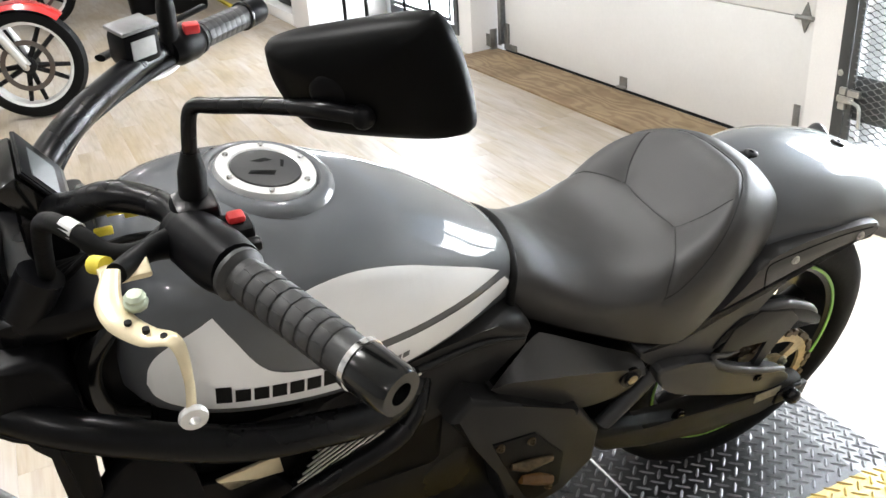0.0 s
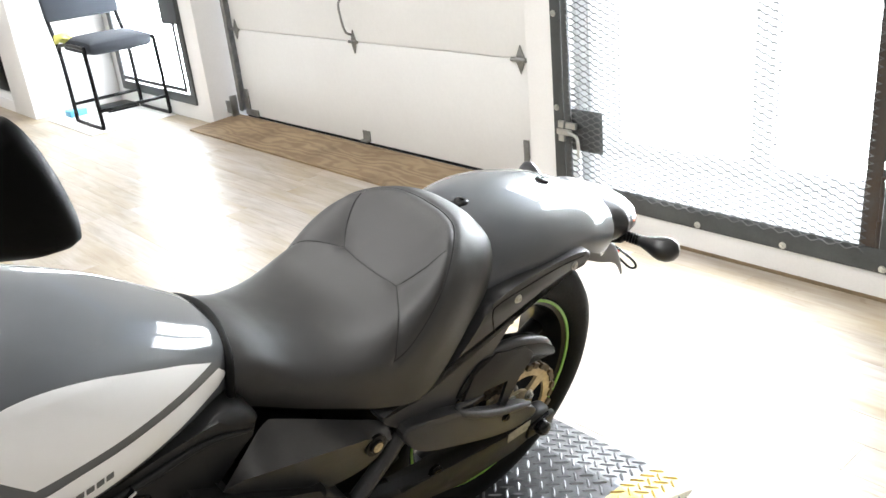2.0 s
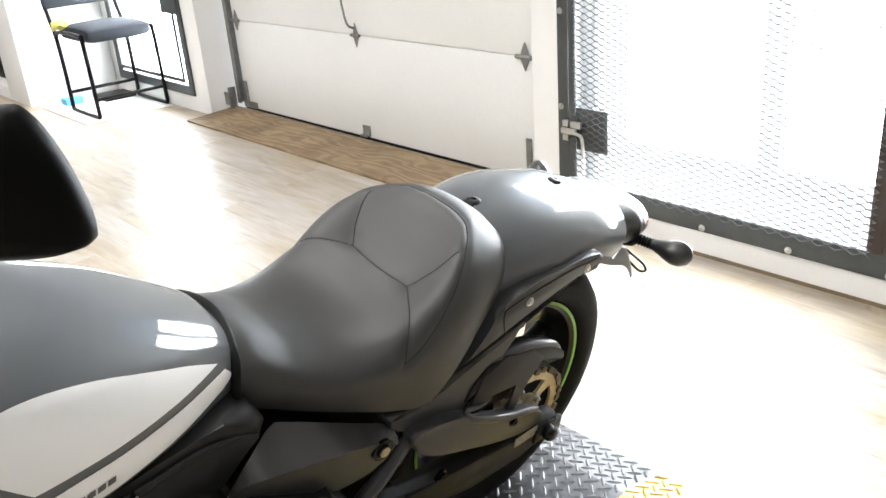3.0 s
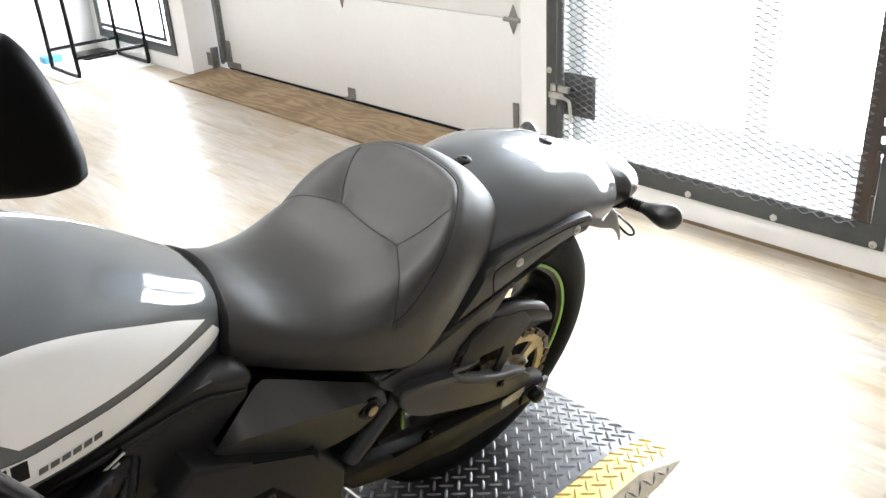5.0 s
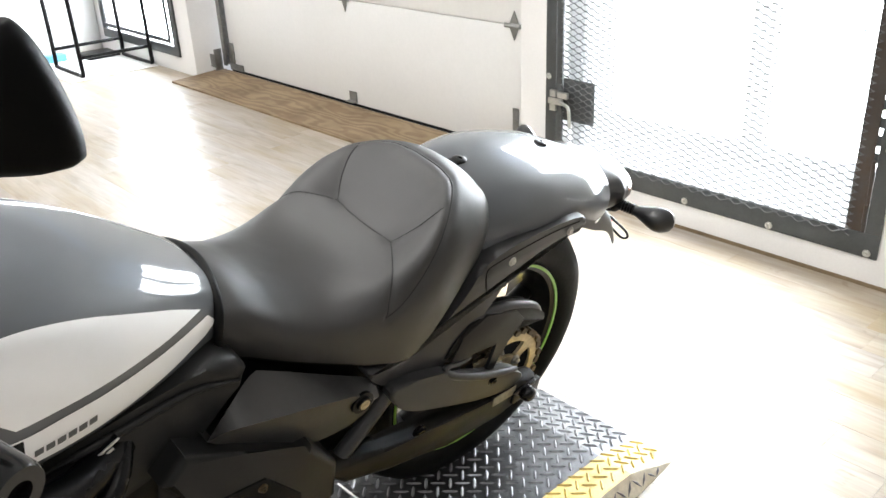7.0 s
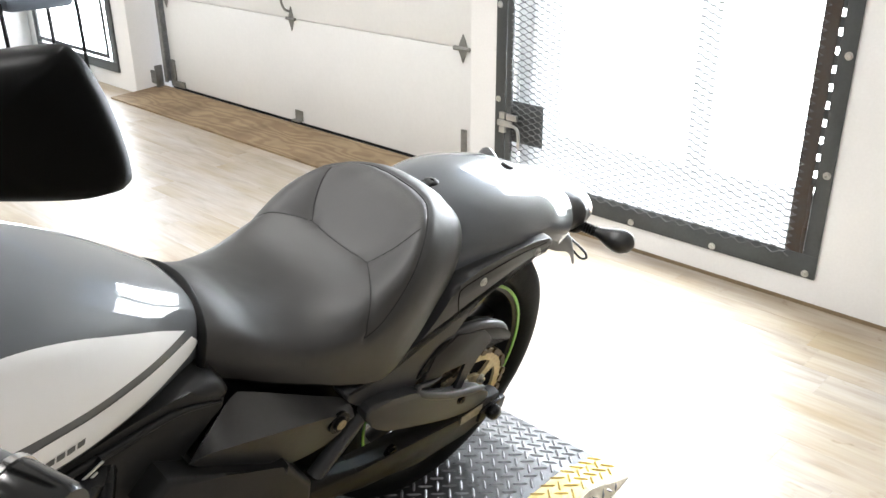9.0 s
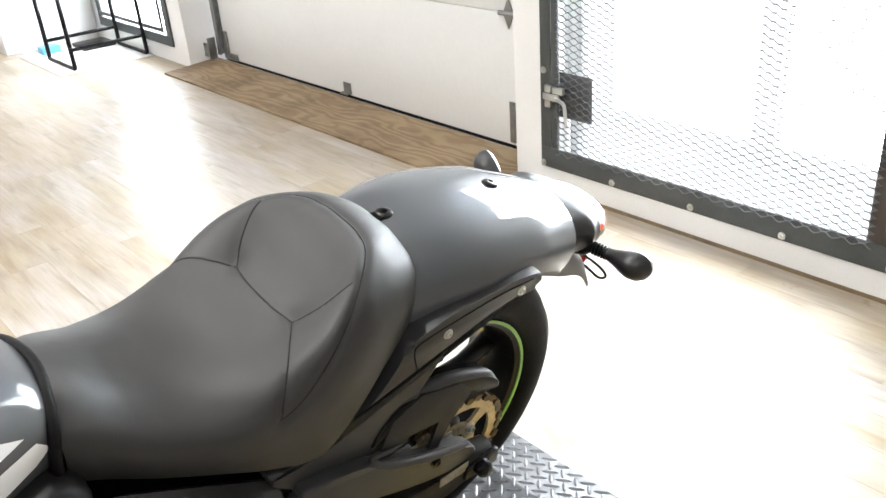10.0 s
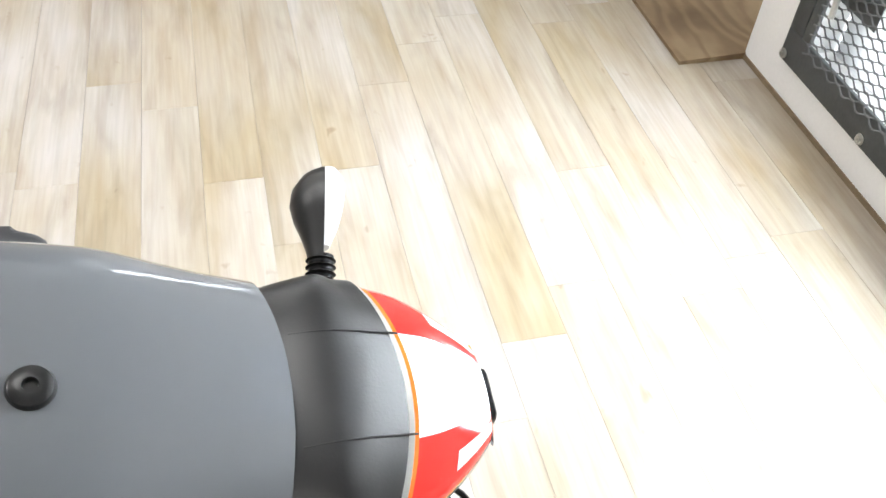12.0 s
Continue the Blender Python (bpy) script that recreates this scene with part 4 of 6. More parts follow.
# tail piece and lamp
def bowed(bm, k=2.8):
    """Sweep the sides forward so that the edges bow across the bike."""
    for v in bm.verts:
        f = max(0.0, min(1.0, (v.co.x - 0.29) / 0.04))
        v.co.x -= k * v.co.y ** 2 * f
    return bm


tailm = bowed(egg_loft(0.225, 0.3425, 18, [(0.225, 0.088), (0.250, 0.094), (0.30, 0.101), (0.3425, 0.096)], [(0.250, 0.668), (0.30, 0.664), (0.356, 0.640)], [(0.250, 0.62), (0.356, 0.615)], [(0.250, 0.57), (0.356, 0.575)], 2.9, 2.4, 48))
tail = part("tail_cowl", tailm, TAILPL, bike, "matt black tail cowl")
for y in (-0.040, 0.040):
    part("cowl_crease", tube([(0.268, y, 0.6655), (0.30, y * 0.98, 0.6625), (0.345, y * 0.94, 0.6435)], 0.0009, 8, 4), TAILPL, tail)


def lens_piece(idx, s0, s1):
    """Part of the lamp lens: ring points idx, steps s0 to s1 of its length."""
    rings = []
    for k in range(s0, s1 + 1):
        x = 0.341 + 0.067 * k / 22
        ring = egg(x, curve_at([(0.348, 0.092), (0.37, 0.082), (0.395, 0.057), (0.412, 0.034)], x), curve_at([(0.348, 0.641), (0.375, 0.630), (0.40, 0.612), (0.414, 0.598)], x),
                   curve_at([(0.348, 0.612), (0.414, 0.588)], x), curve_at([(0.348, 0.578), (0.39, 0.572), (0.414, 0.578)], x), 2.6, 2.4, 128)
        rings.append([ring[q % 128] for q in idx])
    return bowed(loft(rings, closed=False))


lamp = part("tail_lamp", lens_piece(range(29, 100), 2, 22), TAILPL, bike, "grey lamp surround")
for idx, s0, s1 in ((range(7, 14), 3, 22), (range(13, 20), 3, 13), (range(19, 28), 3, 22), (range(115, 122), 3, 22), (range(109, 116), 3, 13), (range(101, 110), 3, 22)):
    part("red_lens", lens_piece(idx, s0, s1), REDLENS, lamp, "red tail lamp lens")
# pale facets in the red lens, a reflection put in as colour
for idx in (range(13, 20), range(109, 116)):
    part("lens_reflection", lens_piece(idx, 13, 22), CLEARLENS, lamp, "small pale facet standing in for a reflection on the lens")
for idx in (range(27, 30), range(99, 102)):
    part("amber_border", lens_piece(idx, 3, 20), AMBER, lamp, "amber lens border")
part("clear_lens", lens_piece(range(-7, 8), 3, 22), CLEARLENS, lamp, "clear centre lens")
part("amber_edge", lens_piece(range(-29, 30), 2, 3), AMBER, lamp, "amber lens edge")
part("lamp_trim", lens_piece(range(-30, 31), 0, 2), SILVERCAP, lamp, "silver trim band")
part("lens_back", egg_loft(0.406, 0.4085, 2, [(0.406, 0.041), (0.4085, 0.033)], [(0.406, 0.602), (0.4085, 0.597)], [(0.406, 0.590), (0.4085, 0.590)], [(0.406, 0.577), (0.4085, 0.580)], 2.4, 2.4, 32), REDLENS, lamp)
part("lamp_visor", box(0.394, 0.416, -0.022, 0.022, 0.566, 0.592, 0.006), BLACKPL, lamp, "black number plate lamp")

# turn signals
for s in (-1, 1):
    root, tip = Vector((0.296, s * 0.086, 0.598)), Vector((0.316 if s > 0 else 0.322, s * 0.208, 0.612 if s > 0 else 0.606))
    ax = (tip - root).normalized()
    sig = part("turn_signal", tube([root - ax * 0.012, root + ax * 0.006, root + ax * 0.016, root + ax * 0.045], [0.022, 0.018, 0.0095, 0.0105], 14, 3), BLACKPL, bike, "black turn signal")
    for k in range(5):
        c = root + ax * (0.018 + k * 0.0058)
        bm = ringlathe([(0.0095, -0.0018), (0.0122, 0), (0.0095, 0.0018)], 20, "y")
        bm.transform(Matrix.Translation(c) @ ax.to_track_quat("Y", "Z").to_matrix().to_4x4())
        part("rubber_rib", bm, RUBBER, sig)
    # tear-shaped head: a dark shell in front, a clear lens on its flat rear face
    back = Vector((1, 0, 0)) - ax * ax.x
    back = (Matrix.Rotation(radians(14 * s), 3, "Z") @ back).normalized()
    upw = ax.cross(back).normalized()
    head = [(0.040, 0.0105), (0.052, 0.0128), (0.066, 0.0172), (0.080, 0.0225), (0.094, 0.0258), (0.107, 0.0245), (0.117, 0.0180), (0.123, 0.0060)]
    for nm, m, sgn, deep, first in (("shell", TAILPL, -1, 1.12, 0), ("lens", CLEARLENS, 1, 0.72, 1)):
        rings = []
        for st, r in head[first:]:
            c = root + ax * st + back * 0.002
            q = r * (0.6 if sgn > 0 and st < 0.055 else 1.0) * (0.96 if sgn > 0 else 1.0)
            rings.append([c + upw * (q * math.cos(a)) + back * (sgn * deep * q * math.sin(a)) for a in [math.pi * k / 14 for k in range(15)]])
        part(nm, loft(rings), m, sig, "black signal shell" if sgn < 0 else "clear signal lens")

# under tail: inner mudguard and plate bracket
part("mudguard", fender_bm(0.16, 0.348, 14, [(0.16, 0.088), (0.348, 0.080)], [(0.16, 0.640), (0.27, 0.606), (0.32, 0.560), (0.348, 0.500)], [(0.16, 0.592), (0.213, 0.566), (0.25, 0.546), (0.30, 0.524), (0.33, 0.498), (0.348, 0.472)], 0.004, 3.2), MUDGREY, bike, "charcoal inner mudguard")
part("plate_bracket", tube([(0.335, -0.034, 0.540), (0.386, -0.046, 0.498), (0.404, -0.068, 0.478), (0.408, -0.075, 0.464), (0.398, -0.066, 0.462), (0.380, -0.048, 0.482), (0.335, -0.036, 0.522)], 0.0028, 8, 5), BLACKMET, bike, "black wire plate bracket")
part("rear_reflector", lathe([(0, 0.005), (0.008, 0.004), (0.009, -0.004), (0, -0.005)], 16, "x", (0.384, -0.032, 0.494), caps=False), REDLENS, bike, "small red reflector")

# rear tyre and wheel
AXZ = 0.312
tyre_prof = [(0.222, -0.062), (0.230, -0.072), (0.250, -0.079), (0.272, -0.078), (0.291, -0.066), (0.303, -0.045), (0.310, -0.020), (0.312, 0.0)]
tyre_prof = tyre_prof + [(r, -h) for r, h in reversed(tyre_prof[:-1])] + [(0.215, 0.05), (0.215, -0.05)]
wheel = part("rear_wheel", ringlathe([(0.220, -0.060), (0.224, -0.064), (0.222, -0.066), (0.208, -0.060), (0.198, -0.035), (0.190, 0.0), (0.198, 0.035), (0.208, 0.060), (0.222, 0.066), (0.224, 0.064), (0.220, 0.060), (0.205, 0.03), (0.205, -0.03)], 72, "y", (0, 0, AXZ)), RIM, bike, "black cast rear wheel")
part("tyre", ringlathe(tyre_prof, 96, "y", (0, 0, AXZ)), TYRE, wheel, "black road tyre")
part("rim_stripe", ringlathe([(0.2165, -0.0668), (0.2225, -0.0675), (0.2225, -0.0655), (0.2165, -0.0648)], 72, "y", (0, 0, AXZ)), GREEN, wheel, "green rim stripe")
for k in range(5):
    a = radians(72 * k + 15)
    bm = tube([(0.04 * math.cos(a), 0, 0.04 * math.sin(a) + AXZ), (0.12 * math.cos(a + 0.1), -0.01, 0.12 * math.sin(a + 0.1) + AXZ), (0.2 * math.cos(a), 0, 0.2 * math.sin(a) + AXZ)], [0.024, 0.016, 0.02], 10, 5)
    part("spoke", bm, RIM, wheel)
part("hub", lathe([(0.03, -0.10), (0.045, -0.09), (0.05, -0.03), (0.05, 0.05), (0.03, 0.06)], 32, "y", (0, 0, AXZ)), RIM, wheel)
SPY = -0.118
bm = bmesh.new()
teeth = []
for k in range(168):
    a = 2 * math.pi * k / 168
    teeth.append((0.1105 if k % 4 in (0, 1) else 0.1035, a))
outer = [bm.verts.new((r * math.cos(a), SPY - 0.003, AXZ + r * math.sin(a))) for r, a in teeth]
outer2 = [bm.verts.new((r * math.cos(a), SPY + 0.003, AXZ + r * math.sin(a))) for r, a in teeth]
inner = [bm.verts.new((0.084 * math.cos(a), SPY - 0.003, AXZ + 0.084 * math.sin(a))) for r, a in teeth]
inner2 = [bm.verts.new((0.084 * math.cos(a), SPY + 0.003, AXZ + 0.084 * math.sin(a))) for r, a in teeth]
for i in range(168):
    j = (i + 1) % 168
    bm.faces.new((outer[i], outer[j], inner[j], inner[i]))
    bm.faces.new((outer2[j], outer2[i], inner2[i], inner2[j]))
    bm.faces.new((outer[j], outer[i], outer2[i], outer2[j]))
    bm.faces.new((inner[i], inner[j], inner2[j], inner2[i]))
for k in range(5):
    a = radians(72 * k + 40)
    c, s = math.cos(a), math.sin(a)
    for y0, y1 in ((SPY - 0.0032, SPY + 0.0032),):
        pts = [(0.03, -0.016), (0.06, -0.010), (0.088, -0.016), (0.088, 0.016), (0.06, 0.010), (0.03, 0.016)]
        prism([(r * c - w * s, AXZ + r * s + w * c) for r, w in pts], y0, y1, 0, bm)
ringlathe([(0.028, SPY - 0.0034), (0.05, SPY - 0.0034), (0.05, SPY + 0.0034), (0.028, SPY + 0.0034)], 40, "y", (0, 0, AXZ), bm)
part("sprocket", bm, BRONZE, wheel, "greasy bronze coloured sprocket")
for k in range(5):
    a = radians(72 * k + 40)
    part("sprocket_nut", bolt_bm((0.045 * math.cos(a), SPY - 0.004, AXZ + 0.045 * math.sin(a)), 0.007, 0.008), STEEL, wheel)
# swing arm, chain guard, frame and covers
def creased_cover(top, crease, low, side, y_back, n=30):
    """Cover with an upper and a lower face that meet in a ridge; each line runs from the front tip to the rear."""
    def even(pts):
        v = [Vector((x, side * y, z)) for x, y, z in pts]
        d = [0.0]
        for a, b in zip(v[:-1], v[1:]):
            d.append(d[-1] + (b - a).length)
        out = []
        for i in range(n + 1):
            q = d[-1] * i / n
            k = max(m for m in range(len(v) - 1) if d[m] <= q + 1e-9)
            out.append(v[k].lerp(v[k + 1], min(1.0, (q - d[k]) / max(d[k + 1] - d[k], 1e-9))))
        return out

    def back(line, fall=0.0):
        return [Vector((p.x + 0.6 * fall * (abs(p.y) - y_back), side * y_back, p.z - 1.4 * fall * (abs(p.y) - y_back))) for p in line]
    lines = [back(even(top), 1.0), even(top), even(crease), even(low), back(even(low))]
    bm = bmesh.new()
    rings = [[ln[k] for ln in lines] for k in range(n + 1)]
    loft(rings, bm=bm)
    bmesh.ops.bevel(bm, geom=[e for e in bm.edges if len(e.link_faces) == 2 and e.calc_face_angle(0.0) > 0.35], offset=0.004, segments=3, affect="EDGES")
    return bm


for s in (-1, 1):
    y0, y1 = sorted((s * 0.172, s * 0.130))
    part("swing_arm", prism([(-0.445, 0.414), (-0.338, 0.372), (-0.219, 0.340), (-0.077, 0.335), (-0.004, 0.345), (0.050, 0.330), (0.058, 0.300), (0.028, 0.285), (-0.046, 0.278), (-0.182, 0.284), (-0.318, 0.308), (-0.418, 0.346), (-0.47, 0.40)], y0, y1, 0.016, seg=4), ARMPAINT, bike, "dark brown-black swing arm")
    y0, y1 = sorted((s * 0.170, s * 0.142))
    part("swing_brace", prism(smooth_poly([(-0.014, 0.372), (0.004, 0.350), (-0.032, 0.338), (-0.116, 0.360), (-0.203, 0.396), (-0.288, 0.436), (-0.332, 0.478), (-0.332, 0.512), (-0.262, 0.498), (-0.214, 0.480), (-0.196, 0.460), (-0.115, 0.415), (-0.051, 0.392)], 3), y0, y1, 0.006, seg=3), DARKPAINT, bike, "charcoal swing arm brace")
    part("brace_lip", tube([(-0.140, s * 0.150, 0.462), (-0.176, s * 0.156, 0.470), (-0.209, s * 0.160, 0.484), (-0.214, s * 0.163, 0.478), (-0.190, s * 0.166, 0.458), (-0.115, s * 0.167, 0.417), (-0.051, s * 0.166, 0.393), (-0.018, s * 0.164, 0.380)], [0.003, 0.004, 0.005, 0.006, 0.008, 0.008, 0.007, 0.005], 12, 4), DARKPAINT, bike, "satin charcoal brace edge")
    part("brace_bolt", bolt_bm((-0.090, s * 0.1705, 0.394), 0.007, 0.005, "y", s), BLACKMET, bike)
    # fender strut: level at the tail, bending down to the frame
    y0, y1 = sorted((s * 0.149, s * 0.115))
    STRUT = [(0.100, 0.670), (0.060, 0.679), (0.018, 0.681), (-0.071, 0.680), (-0.130, 0.668), (-0.154, 0.658), (-0.170, 0.634), (-0.192, 0.606), (-0.240, 0.563), (-0.278, 0.540), (-0.330, 0.546), (-0.372, 0.550), (-0.360, 0.524), (-0.300, 0.474), (-0.268, 0.452), (-0.243, 0.448), (-0.224, 0.462), (-0.198, 0.490), (-0.152, 0.525), (-0.106, 0.578), (-0.086, 0.606), (-0.049, 0.626), (0.021, 0.643), (0.092, 0.642), (0.112, 0.652)]
    part("fender_strut", prism(smooth_poly(STRUT, 4), y0, y1, 0.009, seg=3), DARKPAINT, bike, "satin charcoal fender strut")
    part("strut_groove", tube([(-0.133, s * 0.1488, 0.600), (-0.143, s * 0.1488, 0.643), (-0.132, s * 0.1488, 0.656), (-0.064, s * 0.1488, 0.664), (0.017, s * 0.1488, 0.669), (0.085, s * 0.1488, 0.666)], 0.0016, 6, 4), RUBBER, bike, "dark styling groove")
    for x, z in ((0.062, 0.654), (-0.083, 0.646)):
        part("strut_bolt", bolt_bm((x, s * 0.149, z), 0.0055, 0.004, "y", s), STEEL, bike, "bright steel bolt")
    # frame tube down to the swing arm pivot
    part("frame_tube", tube([(-0.300, s * 0.140, 0.500), (-0.36, s * 0.147, 0.448), (-0.430, s * 0.150, 0.385)], 0.014, 12, 4), DARKPAINT, bike, "charcoal frame tube")
    # side cover under the seat
    top = [(-0.652, 0.160, 0.596), (-0.608, 0.142, 0.620), (-0.575, 0.130, 0.641), (-0.557, 0.125, 0.642), (-0.508, 0.125, 0.612), (-0.429, 0.125, 0.561), (-0.368, 0.135, 0.531), (-0.357, 0.150, 0.520), (-0.358, 0.160, 0.504)]
    crease = [(-0.653, 0.161, 0.597), (-0.631, 0.170, 0.610), (-0.575, 0.172, 0.596), (-0.519, 0.172, 0.580), (-0.464, 0.172, 0.564), (-0.417, 0.171, 0.548), (-0.385, 0.166, 0.522), (-0.362, 0.161, 0.503)]
    low = [(-0.652, 0.159, 0.594), (-0.615, 0.150, 0.553), (-0.550, 0.150, 0.507), (-0.483, 0.150, 0.465), (-0.441, 0.150, 0.459), (-0.405, 0.150, 0.458), (-0.375, 0.152, 0.470), (-0.363, 0.158, 0.499)]
    part("side_cover", creased_cover(top, crease, low, s, 0.10), SIDECOVER, bike, "dark grey side cover")
    bolt = part("cover_bolt", bolt_bm((-0.398, s * 0.168, 0.521), 0.013, 0.006, "y", s), BLACKMET, bike, "black flange bolt")
    part("bolt_socket", bolt_bm((-0.398, s * 0.174, 0.521), 0.006, 0.002, "y", s), BRONZE, bolt)
    # axle, adjuster and nut
    part("axle_end", lathe([(0.0, s * 0.196), (0.010, s * 0.195), (0.015, s * 0.190), (0.0165, s * 0.182), (0.0165, s * 0.172), (0.021, s * 0.170), (0.021, s * 0.15)], 20, "y", (0.015, 0, 0.310), caps=False), BLACKMET, bike, "black axle nut")
    part("chain_adjuster", box(-0.02, 0.055, min(s * 0.178, s * 0.165), max(s * 0.178, s * 0.165), 0.293, 0.327, 0.004), BLACKMET, bike)
    # main frame rail beside the engine
    part("frame_rail", tube([(-1.26, s * 0.12, 0.80), (-1.17, s * 0.175, 0.775), (-1.03, s * 0.195, 0.708), (-0.92, s * 0.19, 0.671), (-0.82, s * 0.170, 0.640), (-0.74, s * 0.115, 0.62), (-0.66, s * 0.09, 0.60)], 0.022, 14, 5), BLACKMET, bike, "black tubular frame rail")
    part("down_tube", tube([(-0.735, s * 0.110, 0.635), (-0.795, s * 0.18, 0.604), (-0.917, s * 0.18, 0.548), (-1.03, s * 0.17, 0.47), (-1.05, s * 0.15, 0.34)], 0.015, 12, 5), BLACKMET, bike, "black down tube")

# the guard's face is black to stand for its shade
part("chain_guard", prism(smooth_poly([(-0.206, 0.502), (-0.162, 0.548), (-0.112, 0.542), (-0.060, 0.533), (-0.011, 0.514), (0.026, 0.494), (0.052, 0.468), (0.050, 0.455), (0.030, 0.464), (-0.007, 0.484), (-0.047, 0.497), (-0.085, 0.500), (-0.127, 0.508), (-0.160, 0.514), (-0.200, 0.490)], 4), -0.152, -0.112, 0.005, seg=3), BLACKPL, bike, "chain guard, black for its shaded face")
part("guard_plate", prism([(-0.198, 0.462), (-0.174, 0.527), (-0.122, 0.550), (-0.043, 0.524), (-0.015, 0.493), (-0.029, 0.475), (-0.048, 0.455), (-0.067, 0.420), (-0.073, 0.398), (-0.094, 0.410), (-0.087, 0.432), (-0.078, 0.465), (-0.139, 0.474), (-0.172, 0.452)], -0.154, -0.148, 0.0015), COVERPAINT, bike, "charcoal guard plate over the rear sprocket")
# paler tube along the top paints the light on the guard's rim
part("guard_lit_edge", tube([(-0.200, -0.140, 0.506), (-0.160, -0.140, 0.545), (-0.112, -0.140, 0.541), (-0.060, -0.140, 0.532), (-0.011, -0.140, 0.512), (0.026, -0.140, 0.490), (0.048, -0.140, 0.464)], [0.006, 0.010, 0.012, 0.012, 0.012, 0.011, 0.007], 12, 4), DARKPAINT, bike, "paler charcoal edge standing in for the lit rim of the guard")
# added black sheet that keeps the gap by the frame tube dark
part("gap_darkener", prism([(-0.56, 0.50), (-0.36, 0.50), (-0.30, 0.44), (-0.285, 0.36), (-0.42, 0.30), (-0.56, 0.28)], -0.104, -0.094, 0.003), BLACKPL, bike, "black sheet added to darken the gap behind the engine cover")


# chain: upper and lower runs over the sprocket
bm = bmesh.new()
run = [(-0.52, 0.470), (-0.06, 0.405)] + [(0.107 * math.cos(a), AXZ + 0.107 * math.sin(a)) for a in [radians(115 - 12 * k) for k in range(19)]] + [(-0.52, 0.395)]
path = []
for (ax_, az_), (bx_, bz_) in zip(run[:-1], run[1:]):
    n = max(1, int(math.hypot(bx_ - ax_, bz_ - az_) / 0.0159))
    path += [(ax_ + (bx_ - ax_) * k / n, az_ + (bz_ - az_) * k / n, math.atan2(bz_ - az_, bx_ - ax_)) for k in range(n)]
for k, (x, z, a) in enumerate(path):
    w = 0.008 if k % 2 else 0.0055
    part_bm = prism([(-0.0095, 0), (-0.006, 0.006), (0.006, 0.006), (0.0095, 0), (0.006, -0.006), (-0.006, -0.006)], SPY - w, SPY + w)
    part_bm.transform(Matrix.Translation((x, 0, z)) @ Matrix.Rotation(-a, 4, "Y"))
    me = bpy.data.meshes.new("tmp")
    part_bm.to_mesh(me)
    bm.from_mesh(me)
    part_bm.free()
    bpy.data.meshes.remove(me)
part("chain", bm, CHAINM, bike, "greasy drive chain", 0)
part("warning_label", box(-0.075, -0.015, -0.1735, -0.172, 0.318, 0.340), TANLABEL, bike, "worn beige warning label")

# frame covers, engine and exhaust
for s in (-1, 1):
    y0, y1 = sorted((s * 0.138, s * 0.06))
    part("frame_cover", prism(smooth_poly([(-0.574, 0.662), (-0.612, 0.694), (-0.700, 0.690), (-0.780, 0.676), (-0.861, 0.662), (-0.940, 0.630), (-0.930, 0.570), (-0.830, 0.530), (-0.740, 0.545), (-0.664, 0.572), (-0.645, 0.588), (-0.604, 0.632)], 3), y0, y1, 0.018, seg=3), COVERPAINT, bike, "charcoal frame cover")
    part("cover_ridge", tube([(-0.592, s * 0.139, 0.655), (-0.66, s * 0.140, 0.674), (-0.743, s * 0.140, 0.664), (-0.803, s * 0.139, 0.656), (-0.845, s * 0.136, 0.648)], [0.002, 0.005, 0.006, 0.006, 0.003], 12, 5), COVERPAINT, bike)
    y0, y1 = sorted((s * 0.177, s * 0.08))
    part("engine_cover", prism([(-0.724, 0.569), (-0.691, 0.608), (-0.605, 0.557), (-0.512, 0.495), (-0.493, 0.497), (-0.441, 0.423), (-0.439, 0.350), (-0.491, 0.293), (-0.55, 0.275), (-0.600, 0.300), (-0.628, 0.410), (-0.668, 0.505)], y0, y1, 0.012, seg=3), COVERPAINT, bike, "charcoal engine side cover")
    y0, y1 = sorted((s * 0.181, s * 0.16))
    hexa = part("sprocket_cover", prism([(-0.650, 0.494), (-0.574, 0.487), (-0.510, 0.406), (-0.506, 0.326), (-0.561, 0.303), (-0.612, 0.410)], y0, y1, 0.005), ENGINE, bike, "black sprocket cover")
    part("foil_sleeve", tube([(-0.612, s * 0.182, 0.428), (-0.585, s * 0.184, 0.420), (-0.560, s * 0.183, 0.416), (-0.535, s * 0.181, 0.410)], [0.006, 0.011, 0.009, 0.006], 9, 2), CHAINM, hexa, "crumpled silver foil sleeve")
    part("amber_hose", tube([(-0.590, s * 0.182, 0.385), (-0.560, s * 0.183, 0.372), (-0.530, s * 0.181, 0.352)], [0.008, 0.012, 0.010], 12, 4), AMBERHOSE, hexa, "amber brown hose")
    for x, z in ((-0.636, 0.483), (-0.581, 0.473), (-0.60, 0.335), (-0.53, 0.335)):
        part("cover_screw", bolt_bm((x, s * 0.182, z), 0.005, 0.005, "y", s), CHAINM, bike)
part("engine_block", box(-0.93, -0.50, -0.115, 0.115, 0.16, 0.52, 0.03), BLACKMET, bike, "black engine block")
